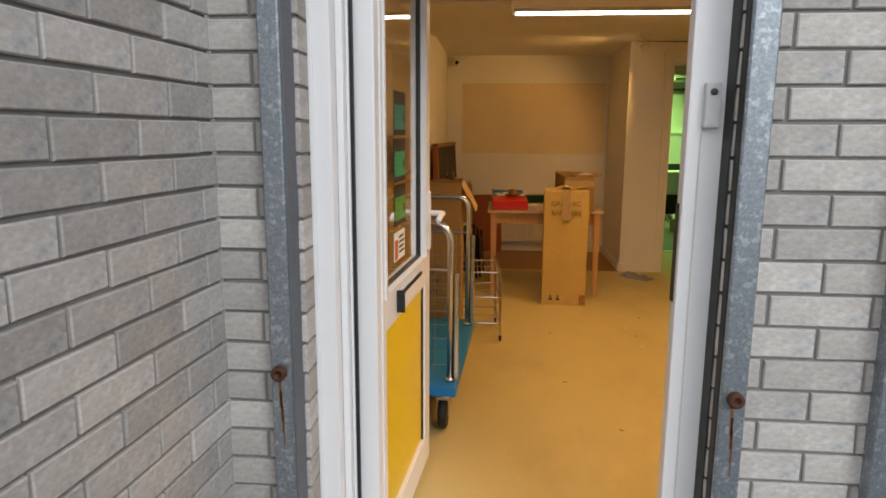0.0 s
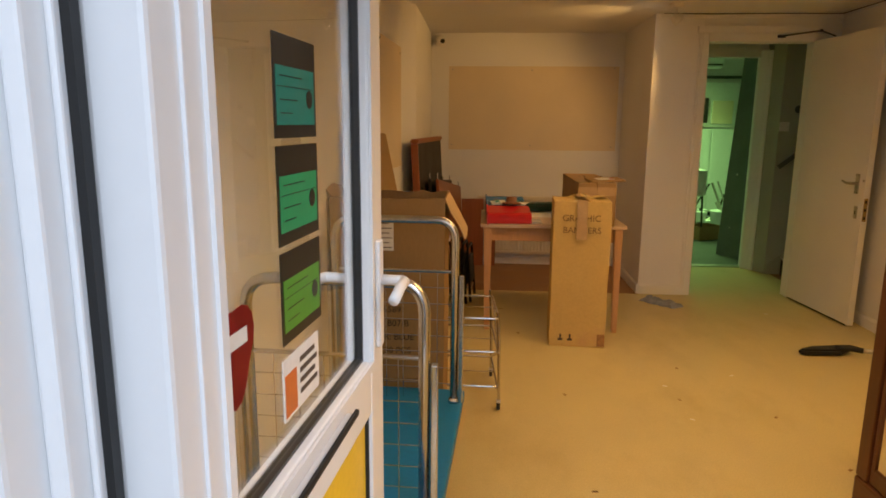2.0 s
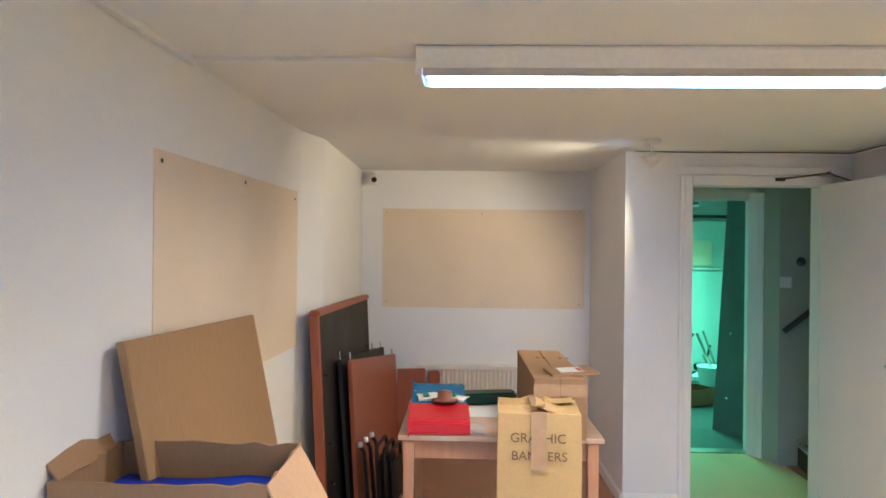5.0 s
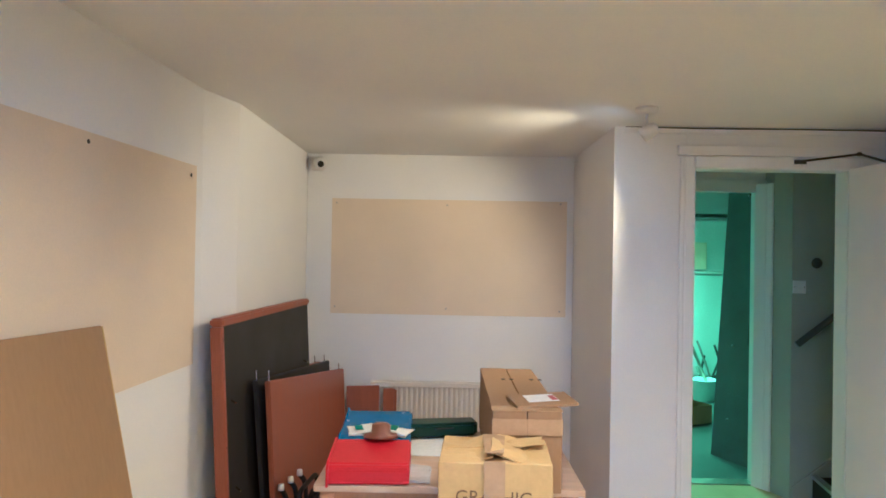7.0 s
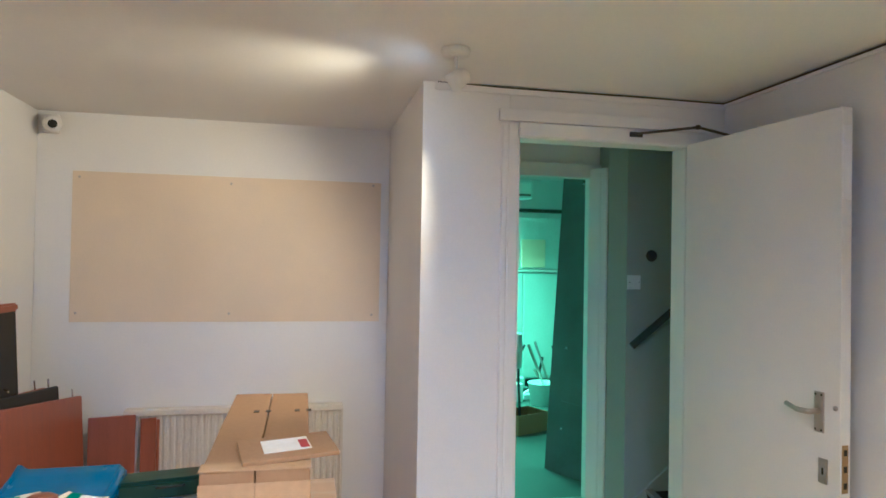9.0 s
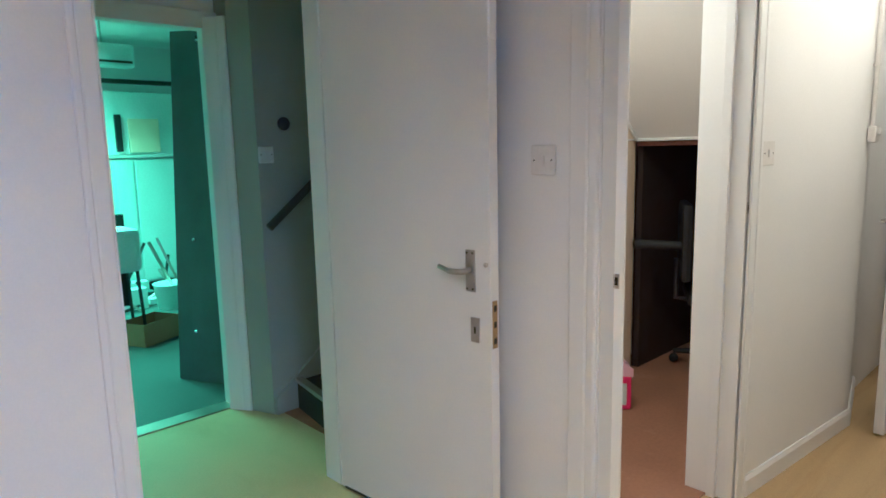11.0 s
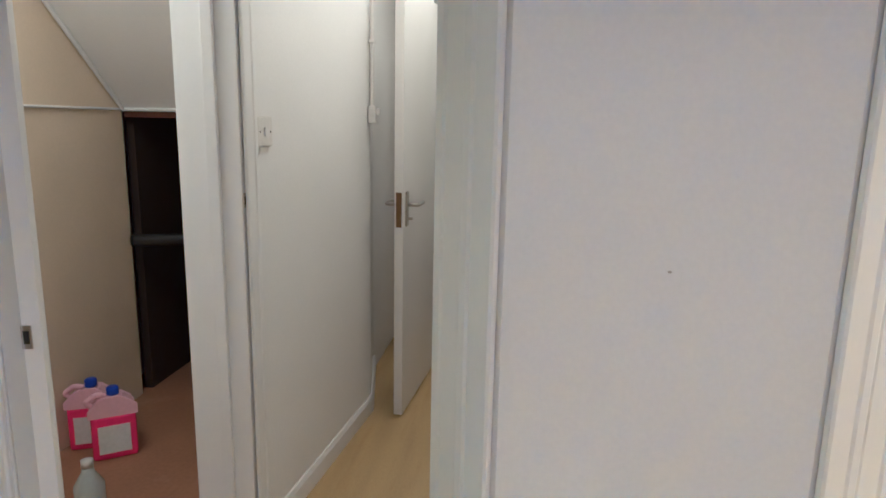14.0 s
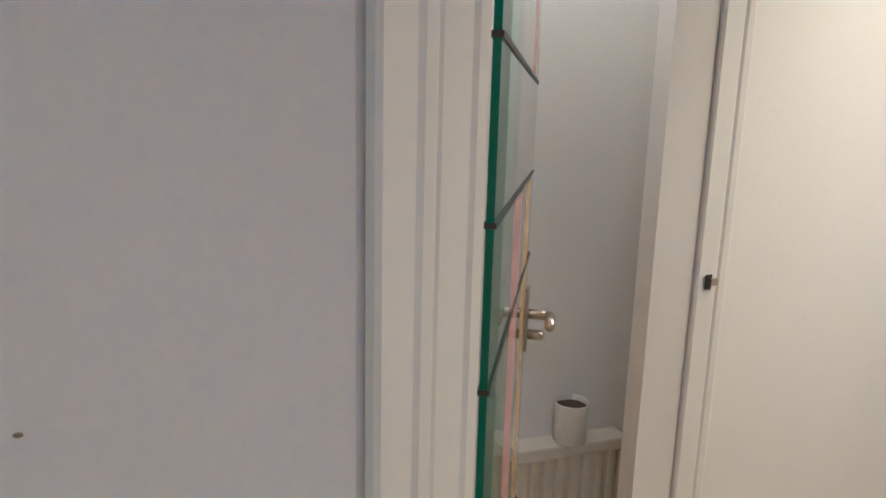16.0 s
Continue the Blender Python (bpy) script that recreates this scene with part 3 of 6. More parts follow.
part("bar", box(0.022, 0.090, -0.0026, -0.0018, 0.055, 0.075), M_PAPER, st, "pale bar of unreadable lettering")
st = thing("window_sticker", m @ pose(0.28, 0.026, 0.965), "small white and orange sticker on door glass", "sticker", "stickers on the door glass")
part("sheet", box(0, 0.15, -0.0012, 0, 0, 0.095), M_PAPER, st)
part("print", box(0.005, 0.05, -0.002, -0.0013, 0.005, 0.07), M_STK_ORANGE, st, "orange print")
bm = bmesh.new()
for k in range(4):
    add_box(bm, 0.065, 0.14 - 0.01 * (k % 2), -0.002, -0.0013, 0.02 + 0.017 * k, 0.028 + 0.017 * k)
part("small_print", bm, M_INK, st)

# door contact sensor on the frame
sn = thing("door_sensor", pose(0.795, 3.132, 1.398), "small pale grey plastic door sensor on the frame", "sensor")
part("case", box(-0.018, 0.018, -0.022, 0.0, 0, 0.105, 0.004), material("pale_grey_plastic", (0.55, 0.57, 0.58), 0.4), sn)
part("button", lathe([(0.008, 0), (0.008, 0.003), (0.006, 0.004)], 14, Matrix.Translation((0, -0.022, 0.083)) @ Matrix.Rotation(radians(90), 4, "X")), M_DARKGREY, sn, "grey round button", smooth=True)
part("lead", tube([(-0.016, -0.004, 0.0), (-0.017, -0.002, -0.35), (-0.015, -0.002, -1.2)], 0.002, 6), M_SWITCH, sn)


def shutter_rail(x, s, w, knob_x, knob_z, dark):
    """A folded galvanised channel of face width w standing on the brick front; s is the side that faces the door."""
    g = thing("shutter_rail", pose(x, FRONT, -0.05), "galvanised steel shutter guide rail with a rusty bolt", "shutter rail", "shutter rails")
    bm = bmesh.new()
    add_prism(bm, [(0, 0), (0, -0.045), (s * 0.004, -0.049), (s * (w - 0.004), -0.049), (s * w, -0.046), (s * w, -0.038), (s * 0.006, -0.040), (s * 0.006, 0)], 0, 2.6)
    part("face_plate", bm, M_GALV, g)
    if dark:
        # Black lining also puts the shade of the gap beside the jamb into colour.
        part("channel_lining", box(min(s * 0.010, s * (w + 0.002)), max(s * 0.010, s * (w + 0.002)), -0.037, 0.070, 0, 2.6, 0.002), M_BLACK, g, "black lining that also draws the shaded gap beside the rail")
        part("brush_strip", box(min(s * (w + 0.0022), s * (w + 0.009)), max(s * (w + 0.0022), s * (w + 0.009)), 0.004, 0.061, 0, 2.6, 0.002), M_BLACK, g, "dark brush strip")
    else:
        bm = bmesh.new()
        add_prism(bm, [(s * (w - 0.006), -0.037), (s * (w + 0.004), -0.037), (s * (w + 0.020), -0.004), (s * (w + 0.020), 0.0), (s * (w - 0.006), 0.0)], 0, 2.6)
        part("return_flange", bm, M_FLANGE, g, "grey steel return flange, its shade in the colour")
    k = lathe([(0.017, 0), (0.019, 0.004), (0.019, 0.018), (0.015, 0.022), (0.009, 0.022), (0.008, 0.010)], 18, Matrix.Translation((knob_x - x, -0.049, knob_z + 0.05)) @ Matrix.Rotation(radians(90), 4, "X"))
    part("bolt", k, M_RUST, g, "rusty hollow bolt", smooth=True)
    bm = bmesh.new()
    for j in range(4):
        bw = 0.0035 - 0.0007 * j
        xx = knob_x - x + 0.002 * (j - 1)
        add_box(bm, xx - bw, xx + bw, -0.0497, -0.0488, knob_z - 0.045 - 0.035 * j, knob_z + 0.035 - 0.033 * j)
    part("rust_run", bm, M_RUSTRUN, g, "brown rust run below the bolt")
    return g


# Darker grey than the galvanised face: the flange's shade is in the colour.
M_FLANGE = material("shaded_flange_steel", (0.17, 0.19, 0.22), 0.5, metal=0.4, vary=0.08, grain=0.05, scale=12)
M_RUSTRUN = material("rust_stain", (0.20, 0.09, 0.035), 0.8, vary=0.3, scale=60)
shutter_rail(-0.262, 1, 0.052, -0.238, 0.79, False)
shutter_rail(0.897, -1, 0.060, 0.868, 0.765, True)

# brick walls outside
def brick_wall(name, m, length, z0, z1, label, seed, start=0.0, depth=0.02):
    """Local x along the wall, y = 0 its mortar face, bricks proud of it."""
    rnd = random.Random(seed)
    wall = tagged(mesh_object(name, box(0.004, length - 0.004, 0.003, 0.100, z0, z1), M_MORTAR), label, "brick wall", kind="structure")
    wall.matrix_world = m
    bl, bh, j = 0.2275, 0.0715, 0.0085
    cache = {}
    rows = int((z1 - z0) / (bh + j))
    for r in range(rows):
        z = z0 + r * (bh + j)
        x = start - (bl + j) * (0.5 if r % 2 else 0.0) - bl
        while x < length:
            a, b = max(0, x), min(length, x + bl)
            if b - a > 0.02:
                key = (round(b - a, 3), rnd.randrange(3))
                if key not in cache:
                    bm = bmesh.new()
                    vs = add_box(bm, 0, b - a, -0.006, depth, 0, bh)
                    for v in vs:
                        v.co += Vector((rnd.uniform(-0.0015, 0.0015), rnd.uniform(-0.001, 0.001) if v.co.y < 0 else 0, rnd.uniform(-0.0015, 0.0015)))
                    fe = [e for e in bm.edges if all(v.co.y < 0 for v in e.verts)]
                    bmesh.ops.bevel(bm, geom=fe, offset=0.003, segments=1, affect="EDGES")
                    bmesh.ops.recalc_face_normals(bm, faces=bm.faces)
                    me = bpy.data.meshes.new("brick")
                    bm.to_mesh(me)
                    bm.free()
                    me.materials.append(M_BRICK)
                    cache[key] = me
                o = new("brick", cache[key])
                o.parent = wall
                o.location = (a, rnd.uniform(-0.0012, 0.0012), z)
                o.rotation_euler = (0, rnd.uniform(-0.004, 0.004), rnd.uniform(-0.004, 0.004))
            x += bl + j
    return wall

# ---- the shop room: large things ----
def plank(bm, m, sx, sy, sz, bevel=0.002):
    """A box centred on the pose m."""
    add_box(bm, -sx / 2, sx / 2, -sy / 2, sy / 2, -sz / 2, sz / 2, m, bevel)


# open stair door leaf: local x from hinge to lock edge, face towards the camera is -y
M_LEAF, LW = along((2.795, 8.088), (2.868, 7.298))
dl = thing("door", M_LEAF @ pose(0, -0.036, 0), "plain white flush door standing open beside the wall", "door")
part("leaf", box(0, LW, -0.0, 0.044, 0.012, 2.052, 0.002), M_DOOR, dl)
part("chip", box(LW - 0.02, LW + 0.004, 0.002, 0.04, 1.74, 1.99, 0.003), M_GLOSS, dl, "white filler strip on the door edge")
part("worn_foot", box(0.02, LW - 0.02, -0.001, 0.03, 0.008, 0.018), M_BLACK, dl, "black strip along the bottom edge")
hp = part("handle_plate", box(LW - 0.098, LW - 0.060, -0.007, 0.0, 0.945, 1.085, 0.003), M_STEEL, dl, "worn brass handle plate")
part("lever", tube(rounded([(LW - 0.079, -0.005, 1.018), (LW - 0.079, -0.05, 1.018), (LW - 0.13, -0.052, 1.016), (LW - 0.178, -0.048, 1.028)], 0.014), [0.010] * 12 + [0.008] * 4, 10), M_STEEL, hp, smooth=True)
bm = bmesh.new()
for dx in (-0.091, -0.067):
    for z in (0.955, 1.075):
        add_box(bm, LW + dx - 0.003, LW + dx + 0.003, -0.0085, -0.0065, z - 0.003, z + 0.003)
part("screws", bm, M_DARKGREY, hp)
part("key_plate", box(LW - 0.082, LW - 0.045, -0.004, 0.0, 0.775, 0.860, 0.002), M_STEEL, dl, "dull metal key plate")
part("keyhole", box(LW - 0.067, LW - 0.060, -0.0052, -0.0041, 0.805, 0.828), M_BLACK, dl)
part("lock_face", box(LW - 0.001, LW + 0.002, 0.008, 0.034, 0.76, 0.92, 0.001), material("dull_brass", (0.42, 0.29, 0.11), 0.35, metal=0.9, vary=0.15), dl, "dull brass mortice lock face")
for z in (0.775, 0.83, 0.885):
    part("lock_slot", box(LW + 0.0021, LW + 0.003, 0.014, 0.028, z, z + 0.02), M_BLACK, dl)
part("latch", lathe([(0.008, 0), (0.008, 0.006), (0.005, 0.008)], 12, Matrix.Translation((LW - 0.016, -0.0, 1.04)) @ Matrix.Rotation(radians(90), 4, "X")), M_STEEL, dl, smooth=True)

dc = thing("door_closer", pose(2.50, DOORWALL - 0.02, 2.085), "dark jointed door closer arm above the stair door", "door closer")
part("shoe", box(-0.02, 0.04, -0.012, 0.0, -0.010, 0.012, 0.003), M_DARKGREY, dc)
part("arm", tube([(0.0, -0.012, 0.002), (0.27, -0.075, 0.035)], 0.006, 8), M_DARKGREY, dc)
part("elbow", lathe([(0.010, 0), (0.012, 0.003), (0.012, 0.014), (0.009, 0.018)], 14, Matrix.Translation((0.27, -0.075, 0.026))), M_DARKGREY, dc, smooth=True)
part("forearm", tube([(0.27, -0.075, 0.035), (0.300, -0.26, -0.035)], 0.006, 8), M_DARKGREY, dc)
part("bracket", box(0.285, 0.320, -0.29, -0.24, -0.070, -0.032, 0.003), M_DARKGREY, dc)

# work table with tapered legs
tb = thing("table", pose(0.71, 7.42, 0), "small beech table with a worn pale top and tapered legs", "table")
part("tabletop", box(-0.49, 0.49, -0.375, 0.375, 0.710, 0.735, 0.004), M_TABLETOP, tb, "worn pale tabletop")
part("apron", box(-0.42, 0.42, -0.335, -0.315, 0.615, 0.709), M_WOOD, tb)
part("apron", box(-0.42, 0.42, 0.315, 0.335, 0.615, 0.709), M_WOOD, tb)
part("apron", box(-0.43, -0.41, -0.312, 0.312, 0.615, 0.709), M_WOOD, tb)
part("apron", box(0.41, 0.43, -0.312, 0.312, 0.615, 0.709), M_WOOD, tb)
for sx in (-1, 1):
    for sy in (-1, 1):
        bm = bmesh.new()
        top = [(sx * 0.44 + a * 0.028, sy * 0.335 + b * 0.028, 0.709) for a, b in ((-1, -1), (1, -1), (1, 1), (-1, 1))]
        low = [(sx * 0.436 + a * 0.017, sy * 0.395 + b * 0.017, 0.0) for a, b in ((-1, -1), (1, -1), (1, 1), (-1, 1))]
        lo, hi = [bm.verts.new(p) for p in low], [bm.verts.new(p) for p in top]
        bm.faces.new(lo), bm.faces.new(hi)
        for i in range(4):
            bm.faces.new((lo[i], lo[(i + 1) % 4], hi[(i + 1) % 4], hi[i]))
        bmesh.ops.bevel(bm, geom=bm.edges[:], offset=0.004, segments=2, affect="EDGES")
        part("leg", bm, M_WOOD, tb)


def crumpled(bm, amount, seed, keep=None, cuts=3):
    """Subdivides and dents a thin shape."""
    bmesh.ops.subdivide_edges(bm, edges=bm.edges[:], cuts=cuts, use_grid_fill=True)
    for v in bm.verts:
        if keep is None or keep(v.co):
            v.co += noise.noise_vector(v.co * 9 + Vector((seed, 0, 0))) * amount
    return bm


# tall yellowed carton in front of the table
tall = thing("cardboard_box", pose(0.858, 6.85, 0, 0, 0, -3), "tall yellowed cardboard carton, taped and torn open at the top", "cardboard box")
bm = box(-0.176, 0.176, -0.145, 0.145, 0.0, 0.935, 0.004)
crumpled(bm, 0.006, 3, lambda c: c.z > 0.02, 4)
part("body", bm, M_CARD2, tall)
for k, (x0, x1, y0, y1, rx, ry, rz) in enumerate(((-0.17, 0.16, -0.14, 0.0, 9, 2, 0), (-0.16, 0.17, -0.01, 0.14, -7, -3, 2), (-0.17, -0.02, -0.12, 0.12, 2, -13, 4), (0.0, 0.18, -0.13, 0.12, -3, 15, -6))):
    bm = box(x0, x1, y0, y1, 0, 0.004)
    crumpled(bm, 0.022, 10 + k, None, 3)
    bmesh.ops.transform(bm, matrix=Matrix.Translation((0, 0, 0.940 + 0.007 * k)) @ Euler((radians(rx), radians(ry), radians(rz))).to_matrix().to_4x4(), verts=bm.verts)
    part("flap", bm, M_CARD2, tall, "torn crumpled flap")
bm = box(-0.035, 0.030, -0.1575, -0.155, 0.70, 0.945)
crumpled(bm, 0.004, 30, None, 2)
part("tape", bm, M_TAPE, tall, "shiny brown parcel tape")
bm = box(-0.035, 0.030, -0.14, 0.06, 0.966, 0.968)
crumpled(bm, 0.014, 31, None, 3)
part("tape", bm, M_TAPE, tall, "shiny crumpled tape")
M_PEN = material("faded_pen", (0.17, 0.11, 0.05), 0.8)
M_PRINT = material("black_stencil_ink", (0.03, 0.022, 0.018), 0.8)
FRONTM = Matrix.Rotation(radians(90), 4, "X")
lettering("GRAPHIC", 0.056, Matrix.Translation((-0.005, -0.1545, 0.815)) @ FRONTM, M_PEN, tall)
lettering("BANNERS", 0.054, Matrix.Translation((0.0, -0.1545, 0.740)) @ FRONTM, M_PEN, tall)
for x in (-0.105, -0.045):
    bm = bmesh.new()
    add_box(bm, x - 0.006, x + 0.006, -0.1525, -0.150, 0.055, 0.085)
    add_box(bm, x - 0.016, x + 0.016, -0.1525, -0.150, 0.042, 0.056)
    part("printed_mark", bm, M_INK, tall, "dark handling mark")
part("stain", box(0.125, 0.172, -0.1525, -0.150, 0.01, 0.09), material("brown_stain", (0.30, 0.16, 0.06), 0.8, vary=0.3, scale=30), tall, "brown stain")


# two long cartons lying on the table
def long_carton(x, seed):
    b = thing("cardboard_box", pose(x, 7.435, 0.736, 0, 0, 0.3), "long brown cardboard carton lying on the table, taped shut", "cardboard box", "long cartons on the table")
    bm = box(-0.061, 0.061, -0.43, 0.43, 0, 0.288, 0.004)
    crumpled(bm, 0.003, seed, lambda c: c.z > 0.01, 3)
    part("body", bm, M_CARD, b)
    part("tape", box(-0.062, 0.062, -0.4345, -0.432, 0.205, 0.262), M_TAPE, b, "clear shiny tape")
    part("tape", box(-0.063, 0.063, -0.432, -0.37, 0.2895, 0.291), M_TAPE, b, "clear shiny tape")
    for dy in (0.16, 0.20):
        part("printed_mark", box(0.018 + (dy - 0.16) * 0.9, 0.034 + (dy - 0.16) * 0.9, 0.14, 0.165, 0.2885, 0.2902), M_INK, b)
    return b


long_carton(0.918, 5)
long_carton(1.043, 6)
env = thing("mailing_envelope", pose(1.050, 7.13, 1.032, 3, -2, 10), "flat brown cardboard mailer with a white address label", "envelope")
part("sleeve", box(-0.115, 0.115, -0.080, 0.080, 0, 0.012, 0.003), M_CARD, env)
part("label", box(-0.06, 0.055, -0.04, 0.05, 0.0122, 0.0132), M_PAPER, env, "white label")
part("label_mark", box(0.030, 0.052, -0.03, 0.03, 0.0133, 0.0138), M_STK_RED, env, "red block on the label")

# red and blue plastic case
rc = thing("plastic_case", pose(0.415, 7.05, 0.736, 0, 0, 2), "soft plastic case, red front and translucent blue lid, on the table", "case")
bm = bmesh.new()
add_prism(bm, [(0.0, 0.0), (0.255, 0.0), (0.255, 0.090), (0.235, 0.098), (0.02, 0.072), (0.0, 0.055)], -0.15, 0.15)
bmesh.ops.transform(bm, matrix=Matrix(((0, 0, 1, 0), (1, 0, 0, 0), (0, 1, 0, 0), (0, 0, 0, 1))), verts=bm.verts)
bmesh.ops.bevel(bm, geom=bm.edges[:], offset=0.008, segments=2, affect="EDGES")
part("red_pocket", bm, M_RED, rc, "bright red front pocket")
bm = bmesh.new()
add_prism(bm, [(0.258, 0.0), (0.66, 0.0), (0.66, 0.09), (0.60, 0.125), (0.50, 0.10), (0.30, 0.088), (0.258, 0.082)], -0.145, 0.145)
bmesh.ops.transform(bm, matrix=Matrix(((0, 0, 1, 0), (1, 0, 0, 0), (0, 1, 0, 0), (0, 0, 0, 1))), verts=bm.verts)
bmesh.ops.bevel(bm, geom=bm.edges[:], offset=0.010, segments=2, affect="EDGES")
crumpled(bm, 0.006, 40, lambda c: c.z > 0.02, 1)
part("blue_lid", bm, M_BLUELID, rc, "translucent blue plastic lid", smooth=True)
part("piping", tube([(-0.15, -0.002, 0.01), (0.15, -0.002, 0.01)], 0.005, 8), M_RED, rc, "red piping")
for x, r in ((-0.07, 20), (0.075, -14)):
    tp = thing("tissue_pack", pose(0.415 + x, 7.40, 0.832, 8, 4, r), "small clear packet with white tissues on the blue case", "packet", "packets on the case")
    bm = box(-0.05, 0.05, -0.04, 0.04, 0, 0.012)
    crumpled(bm, 0.026, 50 + x * 100, lambda c: c.z > 0.004, 2)
    part("wrapper", bm, M_PAPER, tp)
    pr = box(-0.03, 0.005, -0.015, 0.02, 0.018, 0.021)
    crumpled(pr, 0.012, 9, None, 2)
    part("print", pr, M_STK_TEAL, tp, "teal print")
rl = thing("tape_roll", pose(0.435, 7.300, 0.838, -8, 0, 0) @ Matrix.Diagonal((1.15, 1.15, 1.7, 1)), "brown parcel tape roll lying on the red case", "tape roll")
part("roll", lathe([(0.020, 0), (0.058, 0), (0.060, 0.004), (0.058, 0.009), (0.034, 0.012), (0.032, 0.030), (0.020, 0.034)], 28), material("brown_tape_roll", (0.19, 0.075, 0.03), 0.35, vary=0.1), rl, smooth=True)
gc = thing("instrument_case", pose(0.67, 7.70, 0.748, 0, 0, 12), "slim dark green case lying at the back of the table", "case")
bm = bmesh.new()
add_prism(bm, [(-0.16, -0.06), (0.15, -0.06), (0.17, -0.03), (0.165, 0.05), (-0.16, 0.06)], 0, 0.06)
bmesh.ops.bevel(bm, geom=bm.edges[:], offset=0.012, segments=2, affect="EDGES")
part("shell", bm, M_GREENCASE, gc)
part("handle", tube(rounded([(-0.04, -0.062, 0.04), (-0.04, -0.085, 0.045), (0.04, -0.085, 0.045), (0.04, -0.062, 0.04)], 0.01, 3), 0.004, 6), M_BLACK, gc)
thing_plain("paper_sheet", crumpled(box(0.50, 0.80, 7.40, 7.74, 0.7362, 0.7375), 0.0004, 2, None, 2), M_PAPER, "white sheets of paper lying on the table", "paper")
bg = box(0.56, 0.64, 7.08, 7.26, 0.737, 0.748)
crumpled(bg, 0.016, 61, lambda c: c.z > 0.742, 3)
thing_plain("plastic_bag", bg, material("clear_crinkled_plastic", (0.62, 0.60, 0.56), 0.2, vary=0.1), "crinkled clear plastic bag on the table", "plastic bag")


# radiators
def radiator(name, m, width, z0, z1, label):
    r = thing(name, m, label, "radiator")
    n = max(4, int(width / 0.034))
    bm = bmesh.new()
    prof = []
    step = width / n
    for i in range(n):
        x = i * step
        prof += [(x, -0.014), (x + step * 0.22, -0.014), (x + step * 0.36, -0.003), (x + step * 0.64, -0.003), (x + step * 0.78, -0.014)]
    prof.append((width, -0.014))
    lo = [bm.verts.new((x, y, z0 + 0.03)) for x, y in prof]
    hi = [bm.verts.new((x, y, z1 - 0.035)) for x, y in prof]
    for i in range(len(prof) - 1):
        bm.faces.new((lo[i], lo[i + 1], hi[i + 1], hi[i]))
    part("fluted_panel", bm, M_RADIATOR, r)
    part("back_panel", box(0, width, 0.0, 0.045, z0 + 0.01, z1 - 0.012, 0.004), M_RADIATOR, r)
    part("top_grille", box(-0.004, width + 0.004, -0.018, 0.05, z1 - 0.034, z1, 0.006), M_RADIATOR, r)
    part("bottom_rail", box(-0.002, width + 0.002, -0.017, 0.046, z0, z0 + 0.03, 0.006), M_RADIATOR, r)
    for x in (0, width):
        part("side_cover", box(min(x, x + (0.006 if x else -0.006)), max(x, x + (0.006 if x else -0.006)), -0.017, 0.048, z0 + 0.02, z1 - 0.01, 0.002), M_RADIATOR, r)
    v = part("valve", lathe([(0.014, 0), (0.016, 0.01), (0.016, 0.05), (0.010, 0.055)], 14, Matrix.Translation((width + 0.035, 0.02, z0 - 0.02))), M_STEEL, r, "brass radiator valve", smooth=True)
    part("pipe", tube([(width + 0.035, 0.02, 0.0), (width + 0.035, 0.02, z0)], 0.0075, 8), M_RADIATOR, r)
    part("pipe", tube([(width - 0.02, 0.02, z0 + 0.012), (width + 0.035, 0.02, z0 + 0.012)], 0.0075, 8), M_RADIATOR, r)
    return r


radiator("radiator", pose(0.17, BACK - 0.060, 0), 1.13, 0.12, 0.695, "cream enamelled panel radiator under the cream patch")
radiator("radiator", along((3.572, 5.030), (3.530, 4.704))[0], 0.322, 0.15, 0.640, "small cream panel radiator on the lobby wall")
mug = thing("mug", pose(3.556, 4.858, 0.641, 0, 0, -39), "plain white mug standing on the radiator", "mug")
part("body", lathe([(0.0, 0.0), (0.038, 0.0), (0.041, 0.004), (0.0425, 0.10), (0.0415, 0.103), (0.0385, 0.10), (0.037, 0.012), (0.0, 0.010)], 32), M_SWITCH, mug, smooth=True)
# Dark brown disc just below the rim darkens the mug's mouth.
part("residue", lathe([(0.0, 0.0885), (0.038, 0.0885), (0.038, 0.090), (0.0, 0.090)], 24), material("mug_inside_brown", (0.05, 0.025, 0.012), 0.3), mug, "dark brown disc inside the mug")
part("handle", tube(rounded([(0.042, 0, 0.08), (0.072, 0, 0.08), (0.072, 0, 0.028), (0.042, 0, 0.025)], 0.018), 0.006, 8), M_SWITCH, mug, smooth=True)

# black display board in a reddish wooden edge, leaning on the wall
m, length = along((-0.185, 7.392), (-0.100, 8.664))
db = thing("display_board", m @ pose(0, 0, 0, -3.2, 0, 0), "black display board with a reddish wooden edge leaning on the wall", "display board")
part("panel", box(0.028, length, 0.004, 0.042, 0.02, 1.255), M_SLATE, db)
bm = bmesh.new()
add_prism(bm, [(0, -0.004), (0.012, -0.010), (length, -0.010), (length, 0.046), (0, 0.046)], 1.256, 1.292)
bmesh.ops.bevel(bm, geom=bm.edges[:], offset=0.008, segments=2, affect="EDGES")
part("top_edge", bm, M_REDWOOD, db, "reddish wooden top edge")
part("end_edge", box(0.0, 0.030, -0.006, 0.046, 0.0, 1.255, 0.007), M_REDWOOD, db, "reddish wooden end edge")
for z in (0.25, 0.5, 0.75, 1.2):
    part("screw_cap", lathe([(0.005, 0), (0.005, 0.001)], 10, Matrix.Translation((0.015, -0.0065, z)) @ Matrix.Rotation(radians(90), 4, "X")), M_DARKWOOD, db)
